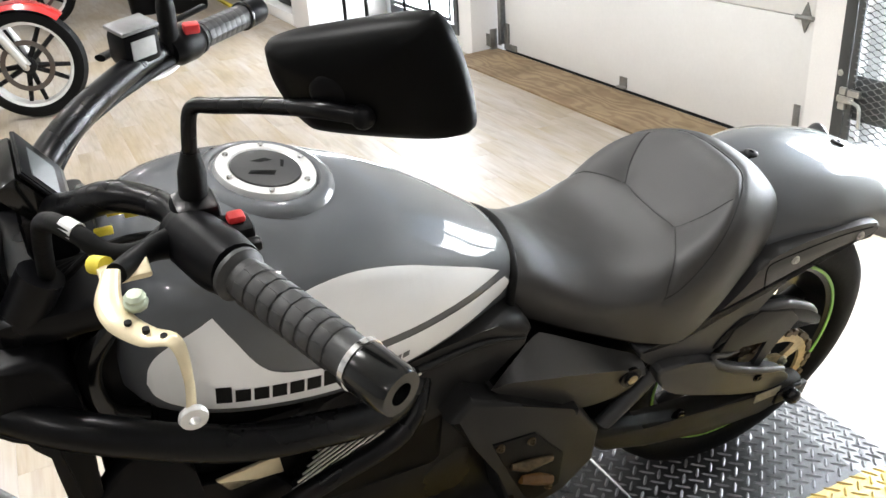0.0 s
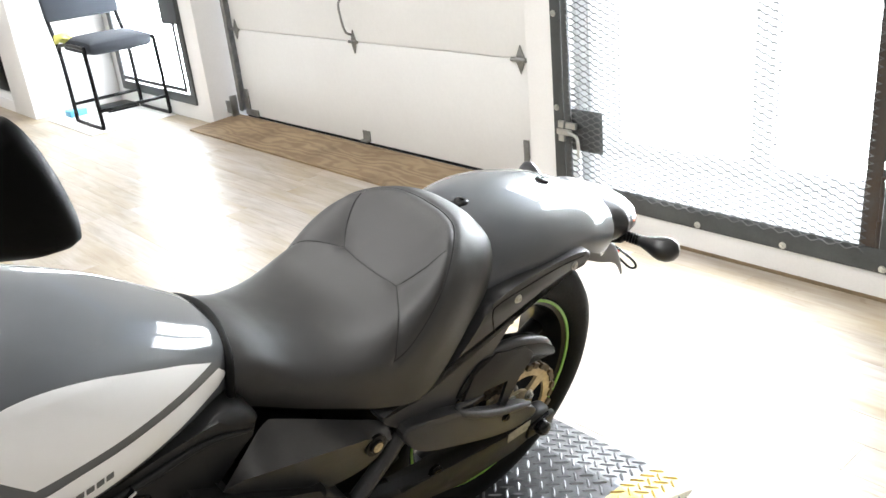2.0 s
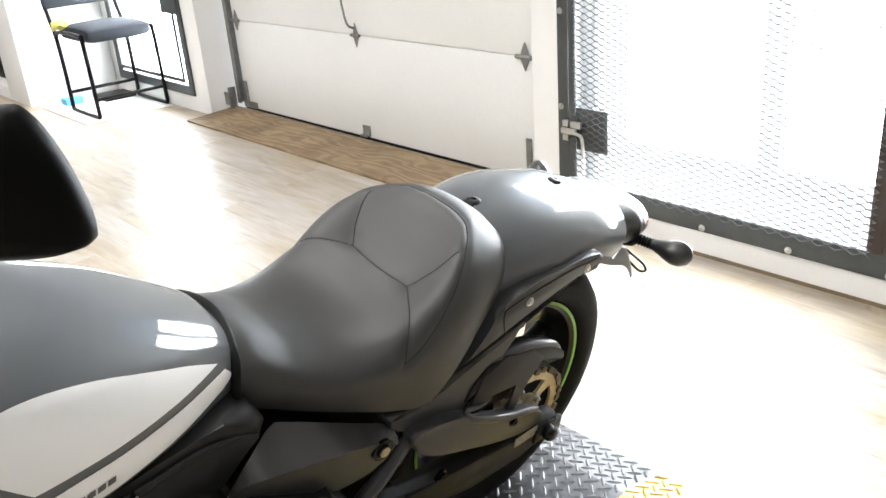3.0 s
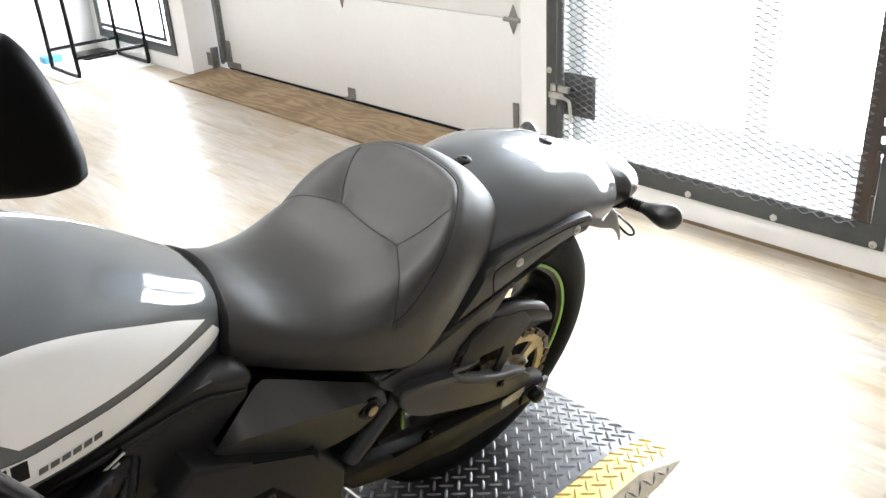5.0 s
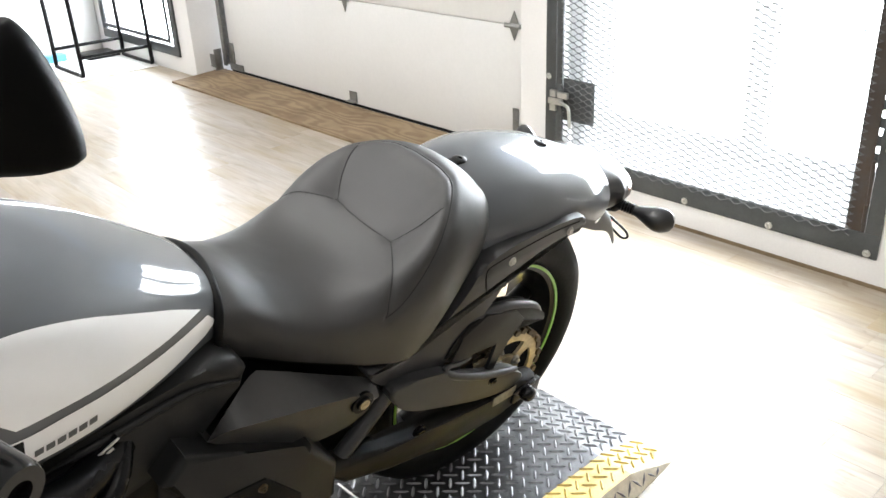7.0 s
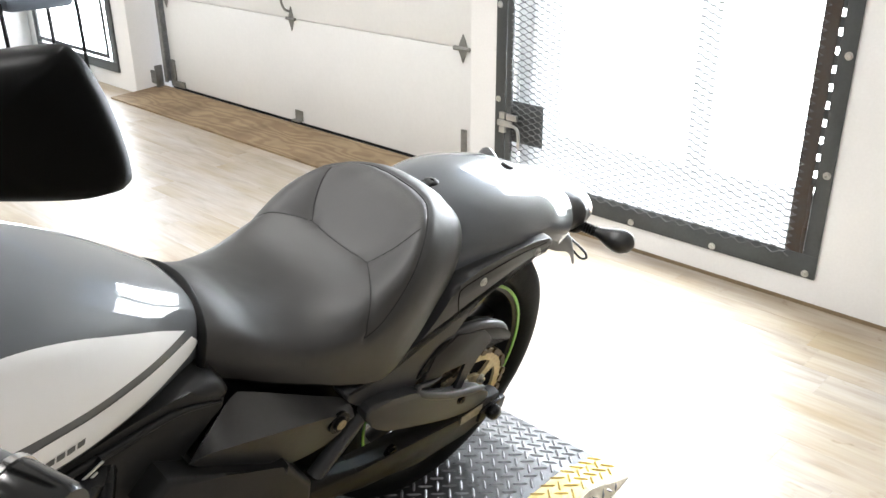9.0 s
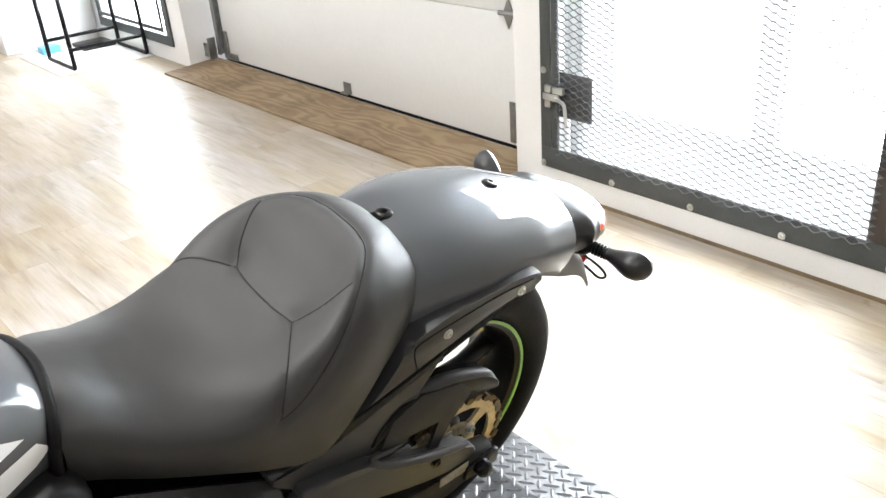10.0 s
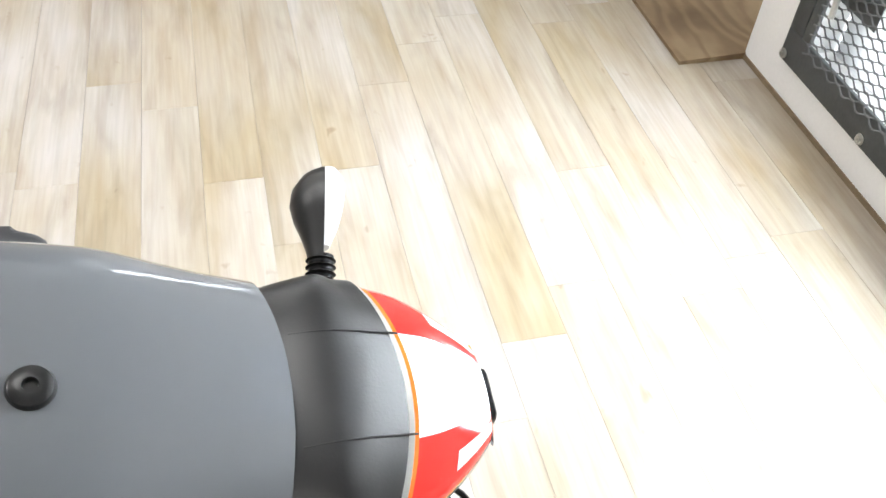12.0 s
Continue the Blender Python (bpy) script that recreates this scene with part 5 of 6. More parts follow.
for k in range(9):
    f = box(-0.085, 0.085, -0.150, 0.150, -0.0022, 0.0022, 0.0015)
    f.transform(Matrix.Translation((-0.893 + k * 0.0075, 0, 0.520 + k * 0.013)) @ Matrix.Rotation(radians(-30), 4, "Y"))
    fin = part("cooling_fin", f, BLACKMET, bike)
    for sy in (-1, 1):
        e = box(-0.085, 0.085, sy * 0.1508 - 0.0008, sy * 0.1508 + 0.0008, -0.0016, 0.0016)
        e.transform(Matrix.Translation((-0.893 + k * 0.0075, 0, 0.520 + k * 0.013)) @ Matrix.Rotation(radians(-30), 4, "Y"))
        part("fin_edge", e, SILVERCAP, fin, "bare machined fin edge")
part("tank_rim", tube([(-1.100, -0.100, 0.862), (-1.125, -0.106, 0.836), (-1.144, -0.110, 0.806), (-1.149, -0.112, 0.764), (-1.136, -0.112, 0.720), (-1.100, -0.116, 0.700)], 0.014, 14, 5), GLOSSBLACK, bike, "gloss black band round the tank front")
bm = prism([(-1.040, 0.586), (-0.958, 0.596), (-0.953, 0.560), (-0.985, 0.566), (-1.026, 0.558)], -0.150, -0.144, 0.002)
part("cream_tab", bm, CREAM, bike, "cream coloured bracket tab")
part("lower_panel", box(-1.10, -0.70, -0.130, 0.130, 0.42, 0.650, 0.02), BLACKPL, bike, "black panel behind the cylinder")
part("air_box", box(-1.09, -0.70, -0.095, 0.095, 0.625, 0.715, 0.015), BLACKPL, bike, "black air box under the tank")
for s in (-1, 1):
    part("belly_cover", prism([(-1.10, 0.605), (-1.045, 0.585), (-0.965, 0.563), (-0.93, 0.50), (-0.93, 0.36), (-1.08, 0.36)], min(s * 0.15, s * 0.125), max(s * 0.15, s * 0.125), 0.006), BLACKPL, bike, "black lower side cover")
part("cylinder", box(-0.935, -0.78, -0.12, 0.12, 0.44, 0.66, 0.02), BLACKMET, bike, "black engine cylinder")
part("radiator", box(-1.16, -1.11, -0.13, 0.13, 0.34, 0.66, 0.01), BLACKMET, bike, "black radiator")
part("silencer", tube([(-0.95, 0.11, 0.22), (-0.7, 0.15, 0.17), (-0.45, 0.17, 0.17), (-0.28, 0.17, 0.20)], [0.03, 0.05, 0.06, 0.045], 20, 5), DARKPAINT, bike, "black silencer under the engine")
part("side_stand", tube([(-0.62, -0.10, 0.17), (-0.66, -0.19, 0.06), (-0.68, -0.255, -0.066)], [0.013, 0.012, 0.016], 12, 4), BLACKMET, bike, "black side stand")
part("shock", tube([(-0.20, 0.11, 0.42), (-0.40, 0.10, 0.48)], 0.03, 16, 1), BLACKMET, bike, "black rear shock")
part("pivot_bolt", bolt_bm((-0.255, -0.165, 0.360), 0.009, 0.006), BLACKMET, bike)
part("battery_box", box(-0.62, -0.33, -0.085, 0.085, 0.36, 0.64, 0.01), BLACKPL, bike, "black battery box")
part("inner_fender", prism([(-0.34, 0.66), (-0.20, 0.70), (-0.12, 0.66), (-0.25, 0.55), (-0.36, 0.40), (-0.45, 0.40), (-0.45, 0.62)], -0.10, 0.10, 0.01), BLACKPL, bike, "black inner fender")

# ---- front end: bars turned a little to the right ----
part("handlebar", tube([(-0.956, -0.46, 1.047), (-1.012, -0.318, 1.046), (-1.036, -0.22, 1.030), (-1.047, -0.17, 1.027), (-1.085, -0.12, 1.017), (-1.133, -0.06, 0.972), (-1.145, 0.0, 0.955), (-1.140, 0.06, 0.955), (-1.090, 0.13, 0.968), (-1.01, 0.24, 0.962), (-0.945, 0.30, 0.957), (-0.90, 0.33, 0.953), (-0.80, 0.41, 0.942)], [0.0135, 0.0135, 0.0135, 0.0135, 0.016, 0.018, 0.018, 0.018, 0.018, 0.017, 0.0135, 0.0135, 0.0135], 16, 5), BLACKMET, bike, "black handlebar")
part("bar_cable", tube([(-1.150, 0.02, 0.935), (-1.098, 0.115, 0.952), (-1.045, 0.190, 0.948), (-0.985, 0.250, 0.946), (-0.945, 0.285, 0.946)], 0.007, 10, 5), RUBBER, bike, "black cable along the bar")


def along(a, b, t):
    return Vector(a) * (1 - t) + Vector(b) * t


def grip(a, b, nm):
    a, b = Vector(a), Vector(b)
    d = (b - a).normalized()
    g = part("grip", tube([along(a, b, t) for t in (0, 0.03, 0.06, 0.5, 0.95, 1.0)], [0.024, 0.024, 0.0180, 0.0180, 0.0180, 0.0195], 20, 1), GRIPRUBBER, bike, "worn black rubber grip with ribs")
    q = d.to_track_quat("Y", "Z").to_matrix().to_4x4()
    for k in range(1, 8):
        for m in range(10):
            an = 2 * math.pi * m / 10
            bm = box(-0.0060, 0.0060, -0.0064, 0.0064, 0.0170, 0.0188, 0.0009)
            bm.transform(Matrix.Translation(along(a, b, 0.06 + k * 0.105)) @ q @ Matrix.Rotation(an, 4, "Y"))
            if m == 0:
                whole = bm
            else:
                me = bpy.data.meshes.new("tmp")
                bm.to_mesh(me)
                whole.from_mesh(me)
                bm.free()
                bpy.data.meshes.remove(me)
        part("grip_rib", whole, GRIPRUBBER, g)
    bm = lathe([(0, -0.002), (0.0195, -0.002), (0.0208, 0.004), (0.0203, 0.036), (0.0185, 0.041), (0.0095, 0.041), (0.009, 0.034), (0, 0.034)], 24, "y", caps=False)
    bm.transform(Matrix.Translation(b) @ q)
    part("bar_end", bm, GLOSSBLACK if nm == "left" else BLACKPL, g, "black bar end weight")
    bm = ringlathe([(0.0165, -0.004), (0.0218, -0.003), (0.0218, 0.002), (0.0165, 0.003)], 24, "y")
    bm.transform(Matrix.Translation(b) @ q)
    part("bar_end_ring", bm, CHROME if nm == "left" else GLOSSBLACK, g)
    return g


grip((-1.016, -0.308, 1.046), (-0.963, -0.443, 1.047), "left")
grip((-0.905, 0.325, 0.953), (-0.815, 0.398, 0.943), "right")
# left switch housing, clutch perch and lever
sw = part("switch_housing", tube([(-1.045, -0.205, 1.026), (-1.035, -0.225, 1.028), (-1.022, -0.280, 1.040), (-1.015, -0.306, 1.046)], [0.020, 0.027, 0.028, 0.024], 18, 3), BLACKPL, bike, "black switch housing")
part("red_switch", box(-1.006, -0.990, -0.248, -0.234, 1.046, 1.056, 0.004), REDPART, sw, "red switch button")
part("switch_pod", box(-1.016, -0.984, -0.258, -0.226, 1.022, 1.049, 0.007), BLACKPL, sw)
part("indicator_switch", box(-1.000, -0.984, -0.274, -0.262, 1.034, 1.044, 0.003), BLACKMET, sw)
part("horn_button", lathe([(0, 0.006), (0.007, 0.005), (0.008, -0.004)], 16, "x", (-1.004, -0.262, 1.040), caps=False), BLACKPL, sw)
part("mirror_clamp", box(-1.045, -1.005, -0.225, -0.185, 1.030, 1.056, 0.008), BLACKMET, bike, "black mirror clamp")
perch = part("clutch_perch", tube([(-1.045, -0.225, 1.028), (-1.075, -0.245, 1.040), (-1.105, -0.285, 1.056)], [0.016, 0.010, 0.009], 12, 4), BLACKPL, bike, "black lever perch")
part("perch_plate", box(-1.118, -1.078, -0.285, -0.262, 1.044, 1.050, 0.002), CREAM, perch, "gold anodised plate")
lev = part("clutch_lever", tube([(-1.108, -0.285, 1.060), (-1.116, -0.315, 1.056), (-1.112, -0.338, 1.053), (-1.097, -0.358, 1.050), (-1.080, -0.376, 1.054), (-1.077, -0.388, 1.026), (-1.080, -0.399, 1.006)], [0.007, 0.0105, 0.0112, 0.0098, 0.0062, 0.0045, 0.0048], 14, 5, flat=0.38), CREAM, bike, "gold anodised clutch lever")
part("lever_tip", ringlathe([(0.0045, -0.004), (0.0105, -0.003), (0.0115, 0), (0.0105, 0.003), (0.0045, 0.004)], 24, "y", (-1.080, -0.401, 0.999)), SILVERCAP, lev, "silver ball end")
part("adjuster_wheel", lathe([(0, -0.007), (0.007, -0.007), (0.009, -0.005), (0.0095, -0.001), (0.008, 0.001), (0.0085, 0.004), (0.006, 0.007), (0, 0.0075)], 9, "z", (-1.098, -0.330, 1.063), caps=False), PALEGREEN, lev, "pale green adjuster wheel")
for k in range(3):
    f = 0.15 + 0.35 * k
    part("lever_hole", lathe([(0, 0.0062), (0.0028, 0.0062), (0.0028, 0.0)], 12, "z", (-1.112 + 0.030 * f, -0.340 - 0.034 * f, 1.0515), caps=False), RUBBER, lev, "dark lever hole")
part("cable_adjuster", tube([(-1.119, -0.250, 1.043), (-1.110, -0.262, 1.048)], 0.008, 12, 1), YELLOWTAG, bike, "yellow cable tag")
part("clutch_cable", tube([(-1.16, -0.10, 0.93), (-1.15, -0.16, 1.03), (-1.127, -0.20, 1.043), (-1.105, -0.22, 1.029), (-1.073, -0.22, 1.024), (-1.040, -0.20, 1.032)], 0.009, 12, 6), RUBBER, bike, "thick black cable sleeve")
part("cable_end", tube([(-1.133, -0.190, 1.044), (-1.124, -0.203, 1.043)], 0.0095, 12, 1), SILVERCAP, bike, "silver cable ferrule")
for c in ((-1.085, -0.105, 0.990), (-1.100, -0.110, 0.972), (-1.070, -0.125, 0.998)):
    part("wire_tag", box(c[0] - 0.009, c[0] + 0.009, c[1] - 0.003, c[1] + 0.003, c[2] - 0.004, c[2] + 0.004, 0.001), YELLOWTAG, bike, "yellow wire tag")
for k in range(4):
    part("wire_loom", tube([(-1.15, -0.05 - 0.01 * k, 0.90), (-1.11, -0.12 - 0.006 * k, 0.955 + 0.006 * k), (-1.06, -0.15, 0.985), (-1.02, -0.10, 0.93)], 0.004, 8, 5), RUBBER, bike)


# mirrors
def mirror(centre, e1, e2, stem):
    c, e1, e2 = Vector(centre), Vector(e1).normalized(), Vector(e2)
    e2 = (e2 - e1 * e2.dot(e1)).normalized()
    e3 = e1.cross(e2)
    outline = smooth_poly([(-0.074, 0.020), (-0.065, 0.032), (-0.02, 0.040), (0.050, 0.048), (0.068, 0.042), (0.078, 0.010), (0.080, -0.032), (0.070, -0.044), (0.03, -0.046), (-0.036, -0.042), (-0.056, -0.034), (-0.071, -0.005)], 5)
    if e3.y > 0:
        e3 = -e3
    rings = []
    for f, d in ((0.97, -0.006), (1.0, 0.0), (0.98, 0.008), (0.90, 0.017), (0.70, 0.024), (0.35, 0.028)):
        rings.append([c + e1 * (u * f) + e2 * (v * f) + e3 * d for u, v in outline])
    m = part("mirror", loft(rings), SHELLBLACK, bike, "black rear view mirror")
    part("glass", loft([[c + e1 * (u * 0.95) + e2 * (v * 0.95) - e3 * d for u, v in outline] for d in (0.005, 0.0068)]), MIRRORG, m, "mirror glass")
    part("mirror_stem", tube(stem, 0.0068, 12, 5), BLACKMET, m, "black mirror stem")
    part("stem_boot", tube([stem[0], along(stem[0], stem[1], 0.55), along(stem[0], stem[1], 0.8)], [0.013, 0.0125, 0.008], 14, 1), RUBBER, m, "rubber stem boot")
    bm = bmesh.new()
    bmesh.ops.create_uvsphere(bm, u_segments=16, v_segments=10, radius=0.0095)
    bm.transform(Matrix.Translation(stem[-1]))
    part("ball_joint", bm, BLACKPL, m, "black ball joint")
    bm = lathe([(0.0, 0.004), (0.011, 0.0035), (0.015, 0.001), (0.016, -0.002), (0.021, -0.003), (0.021, -0.010)], 28, "z", caps=False)
    bm.transform(Matrix.Translation(c + e3 * 0.026 - e1 * 0.018) @ e3.to_track_quat("Z", "Y").to_matrix().to_4x4())
    part("pivot_boss", bm, BLACKPL, m, "round black pivot boss")
    return m


mirror((-0.912, -0.327, 1.2136), (0.1, -0.1, 0.030), (-0.01, 0.004, 0.07), [(-1.025, -0.200, 1.034), (-1.020, -0.198, 1.115), (-1.014, -0.199, 1.140), (-1.000, -0.222, 1.151), (-0.972, -0.280, 1.176), (-0.950, -0.336, 1.198), (-0.925, -0.354, 1.197)])
mirror((-0.78, 0.47, 1.235), (0.1, 0.12, -0.02), (0.0, 0.0, 0.07), [(-0.945, 0.292, 0.957), (-0.945, 0.292, 1.07), (-0.943, 0.294, 1.16), (-0.93, 0.305, 1.185), (-0.87, 0.37, 1.20), (-0.80, 0.44, 1.215)])

# right switch, brake master cylinder and lever
swr = part("switch_housing", tube([(-0.952, 0.288, 0.957), (-0.94, 0.298, 0.957), (-0.915, 0.318, 0.954), (-0.905, 0.326, 0.953)], [0.020, 0.027, 0.027, 0.022], 18, 3), BLACKPL, bike, "black throttle switch housing")
part("red_switch", box(-0.925, -0.903, 0.288, 0.304, 0.976, 0.990, 0.003), REDPART, swr, "red stop switch")
bm = box(-0.028, 0.028, -0.021, 0.021, -0.026, 0.020, 0.008)
bm.transform(Matrix.Translation((-0.996, 0.262, 0.990)) @ Matrix.Rotation(radians(25), 4, "Z"))
res = part("fluid_reservoir", bm, BLACKPL, bike, "black brake fluid reservoir")
bm = box(-0.0285, 0.0285, -0.0215, 0.0215, 0.020, 0.0265, 0.003)
bm.transform(Matrix.Translation((-0.996, 0.262, 0.990)) @ Matrix.Rotation(radians(25), 4, "Z"))
part("lid", bm, RESLID, res, "dull grey reservoir lid")
bm = box(-0.018, 0.018, -0.0225, -0.0208, -0.014, 0.012, 0.0005)
bm.transform(Matrix.Translation((-0.996, 0.262, 0.990)) @ Matrix.Rotation(radians(25), 4, "Z"))
part("sight_glass", bm, LABELP, res, "pale sight window")
part("brake_hose", tube([(-1.0, 0.250, 0.958), (-0.985, 0.252, 0.940), (-0.955, 0.275, 0.934), (-0.930, 0.298, 0.938)], 0.004, 8, 6), SILVERCAP, bike, "braided brake hose")
part("brake_lever", tube([(-1.04, 0.275, 0.968), (-1.00, 0.33, 0.955), (-0.93, 0.40, 0.945), (-0.86, 0.46, 0.94)], [0.008, 0.007, 0.006, 0.007], 10, 5, flat=0.6), BLACKPL, bike, "black brake lever")

# instrument, clamps, fork, lamp and front wheel
TILT = Matrix.Translation((-1.150, -0.008, 0.988)) @ Matrix.Rotation(radians(56), 4, "Y")
bm = box(-0.034, 0.034, -0.046, 0.046, -0.030, 0.006, 0.012)
bm.transform(TILT)
inst = part("instrument", bm, GLOSSBLACK, bike, "black instrument housing")
bm = box(-0.031, 0.036, -0.043, 0.043, 0.0055, 0.0095, 0.0018)
bm.transform(TILT)
part("bezel", bm, BLACKPL, inst, "black bezel edge")
bm = box(-0.030, 0.032, -0.041, 0.041, 0.0085, 0.0110, 0.001)
bm.transform(TILT)
part("face", bm, BLACKPL, inst, "black dial face")
bm = box(-0.016, 0.020, -0.034, 0.022, 0.0105, 0.0122)
bm.transform(TILT)
part("display", bm, SCREEN, inst, "grey display")
part("riser", box(-1.175, -1.12, -0.05, 0.05, 0.90, 0.968, 0.012), BLACKMET, bike, "black bar riser")
part("triple_clamp", box(-1.22, -1.10, -0.125, 0.125, 0.855, 0.895, 0.012), BLACKMET, bike, "black fork clamp")
RK = math.tan(radians(31))
for s in (-1, 1):
    fork = part("fork_leg", tube([(-1.165, s * 0.10, 0.93), (-1.165 - RK * 0.33, s * 0.10, 0.60), (-1.165 - RK * 0.34, s * 0.10, 0.59), (-1.575 + 0.02, s * 0.10, 0.29)], [0.024, 0.024, 0.030, 0.028], 18, 1), BLACKMET, bike, "black telescopic fork leg")
    part("tank_shroud", prism(smooth_poly([(-1.135, 0.845), (-1.10, 0.85), (-1.085, 0.78), (-1.08, 0.72), (-1.12, 0.695), (-1.16, 0.72), (-1.165, 0.79)], 4), min(s * 0.100, s * 0.05), max(s * 0.100, s * 0.05), 0.012, seg=3), BLACKPL, bike, "black tank front shroud")
    part("radiator_shroud", prism(smooth_poly([(-1.14, 0.68), (-1.07, 0.66), (-1.06, 0.50), (-1.10, 0.36), (-1.18, 0.38), (-1.20, 0.55)], 4), min(s * 0.16, s * 0.13), max(s * 0.16, s * 0.13), 0.008), BLACKPL, bike, "black radiator shroud")
for s in (-1, 1):
    part("fork_cover", prism(smooth_poly([(-1.185, 0.86), (-1.162, 0.80), (-1.165, 0.70), (-1.170, 0.60), (-1.198, 0.60), (-1.205, 0.70), (-1.212, 0.765), (-1.27, 0.795), (-1.30, 0.83), (-1.25, 0.86)], 3), min(s * 0.155, s * 0.06), max(s * 0.155, s * 0.06), 0.012, seg=3), BLACKPL, bike, "black fork cover")
part("headlamp", tube([(-1.20, 0, 0.90), (-1.27, 0, 0.89), (-1.33, 0, 0.88), (-1.345, 0, 0.878)], [0.07, 0.105, 0.098, 0.088], 28, 3, flat=0.9), BLACKPL, bike, "black headlamp shell")
FX = -1.575
fw = part("front_wheel", ringlathe([(0.225, -0.048), (0.230, -0.051), (0.215, -0.047), (0.205, 0), (0.215, 0.047), (0.230, 0.051), (0.225, 0.048), (0.213, 0)], 56, "y", (FX, 0, 0.30)), RIM, bike, "black cast front wheel")
ft = [(0.226, -0.048), (0.245, -0.060), (0.270, -0.058), (0.290, -0.038), (0.300, 0)]
part("tyre", ringlathe(ft + [(r, -h) for r, h in reversed(ft[:-1])], 72, "y", (FX, 0, 0.30)), TYRE, fw, "black road tyre")
for k in range(5):
    a = radians(72 * k)
    part("spoke", tube([(FX + 0.03 * math.cos(a), 0, 0.30 + 0.03 * math.sin(a)), (FX + 0.21 * math.cos(a), 0, 0.30 + 0.21 * math.sin(a))], [0.022, 0.014], 10, 1), RIM, fw)
part("hub", lathe([(0.02, -0.08), (0.035, -0.06), (0.035, 0.06), (0.02, 0.08)], 24, "y", (FX, 0, 0.30)), RIM, fw)
bm = bmesh.new()
rings = []
for k in range(25):
    a = radians(20 + 130 * k / 24)
    rings.append([Vector((FX + r * math.cos(a), y, 0.30 + r * math.sin(a))) for r, y in ((0.300, -0.068), (0.318, -0.055), (0.328, 0), (0.318, 0.055), (0.300, 0.068), (0.312, 0.052), (0.322, 0), (0.312, -0.052))])
part("front_fender", loft(rings, bm=bm), GREYPAINT, bike, "glossy grey front fender")
# ---- chair beside the window, facing along the wall ----
def chair():
    c = thing("chair", "blue-grey upholstered chair on black tubular sled base", "chair")
    for x in (0.968, 1.432):
        part("side_frame", tube([(x, 5.00, 0.90), (x, 4.95, 0.66), (x, 4.87, 0.46), (x, 4.86, 0.10), (x, 4.86, 0.025), (x, 4.82, 0.012), (x, 4.47, 0.012), (x, 4.42, 0.025), (x, 4.42, 0.10), (x, 4.43, 0.475), (x, 4.48, 0.522), (x, 4.80, 0.522), (x, 4.865, 0.490)], 0.013, 10, 4), BLACKMET, c, "black tubular side frame")
    for y in (4.43, 4.86):
        part("cross_bar", tube([(0.968, y, 0.125), (1.432, y, 0.125)], 0.011, 10, 1), BLACKMET, c)
    seatb = box(0.995, 1.412, 4.40, 4.88, 0.478, 0.545, 0.028)
    bmesh.ops.subdivide_edges(seatb, edges=seatb.edges[:], cuts=3, use_grid_fill=True)
    for v in seatb.verts:
        u = max(0.0, 1 - ((v.co.x - 1.205) / 0.25) ** 2) * max(0.0, 1 - ((v.co.y - 4.64) / 0.24) ** 2)
        v.co.z += (0.030 if v.co.z > 0.51 else -0.012) * u ** 0.5
    part("seat", seatb, FABRIC, c, "blue-grey fabric seat pad")
    bm = box(0.955, 1.455, 4.93, 4.99, 0.66, 0.94, 0.026)
    bm.transform(Matrix.Translation((0, 4.95, 0.7)) @ Matrix.Rotation(radians(-10), 4, "X") @ Matrix.Translation((0, -4.95, -0.7)))
    part("backrest", bm, FABRIC, c, "blue-grey fabric backrest")
    return c


chair()
bm = bmesh.new()
bmesh.ops.create_icosphere(bm, subdivisions=3, radius=1.0)
for v in bm.verts:
    n = 0.35 * noise.noise(v.co * 1.6) + 0.18 * noise.noise(v.co * 4.0)
    x, y = 1.000 + v.co.x * 0.050 * (1 + n), 4.84 + v.co.y * 0.085 * (1 + n)
    z = 0.565 + v.co.z * 0.030 * (1 + n)
    v.co = Vector((x, y, z - 0.05 * max(0.0, (0.965 - x) / 0.04)))
tagged(link("rag", bm, RAG), "crumpled yellow-green cloth on the chair seat", "cloth")
# odds and ends on the floor under the window
for nm, lab, cat, m, b in (("tray", "flat black plastic tray under the chair", "tray", BLACKPL, (1.20, 1.42, 4.88, 5.10, 0.002, 0.030)), ("box", "small light blue plastic box on the floor", "box", BLUEM, (0.98, 1.10, 5.02, 5.12, 0.002, 0.05))):
    tagged(link(nm, box(*b, 0.006), m), lab, cat)
tagged(link("floor_mat", box(0.86, 1.44, 4.36, 5.14, 0.001, 0.006, 0.002), PAPER), "white worn sheet laid under the chair", "mat")

# ---- white display cabinet at the end of the wall ----
def cabinet():
    c = thing("cabinet", "white built-in cabinet with open shelves", "cabinet")
    x0, x1, y0, y1 = 0.82, 1.45, 5.26, 6.62
    for nm, b in (("side_panel", (x0, x1, y0, y0 + 0.42, 0.0, 2.1)), ("side_panel", (x0, x1, y1 - 0.06, y1, 0.0, 2.1)), ("back_panel", (x1 - 0.02, x1, y0 + 0.42, y1 - 0.06, 0.0, 2.1)), ("plinth", (x0, x1 - 0.02, y0 + 0.42, y1 - 0.06, 0.0, 0.09)), ("top_panel", (x0, x1 - 0.02, y0 + 0.42, y1 - 0.06, 2.06, 2.1))):
        part(nm, box(*b, 0.004), WALL, c)
    for z in (0.42, 0.80, 1.20, 1.6):
        part("shelf", box(x0 + 0.005, x1 - 0.02, y0 + 0.42, y1 - 0.06, z, z + 0.025, 0.003), WALL, c)
    return c


cabinet()
bm = box(0.90, 1.15, 5.86, 6.38, 0.092, 0.36, 0.03)
case = tagged(link("case", bm, BLACKPL), "black hard plastic case on the bottom shelf", "case")
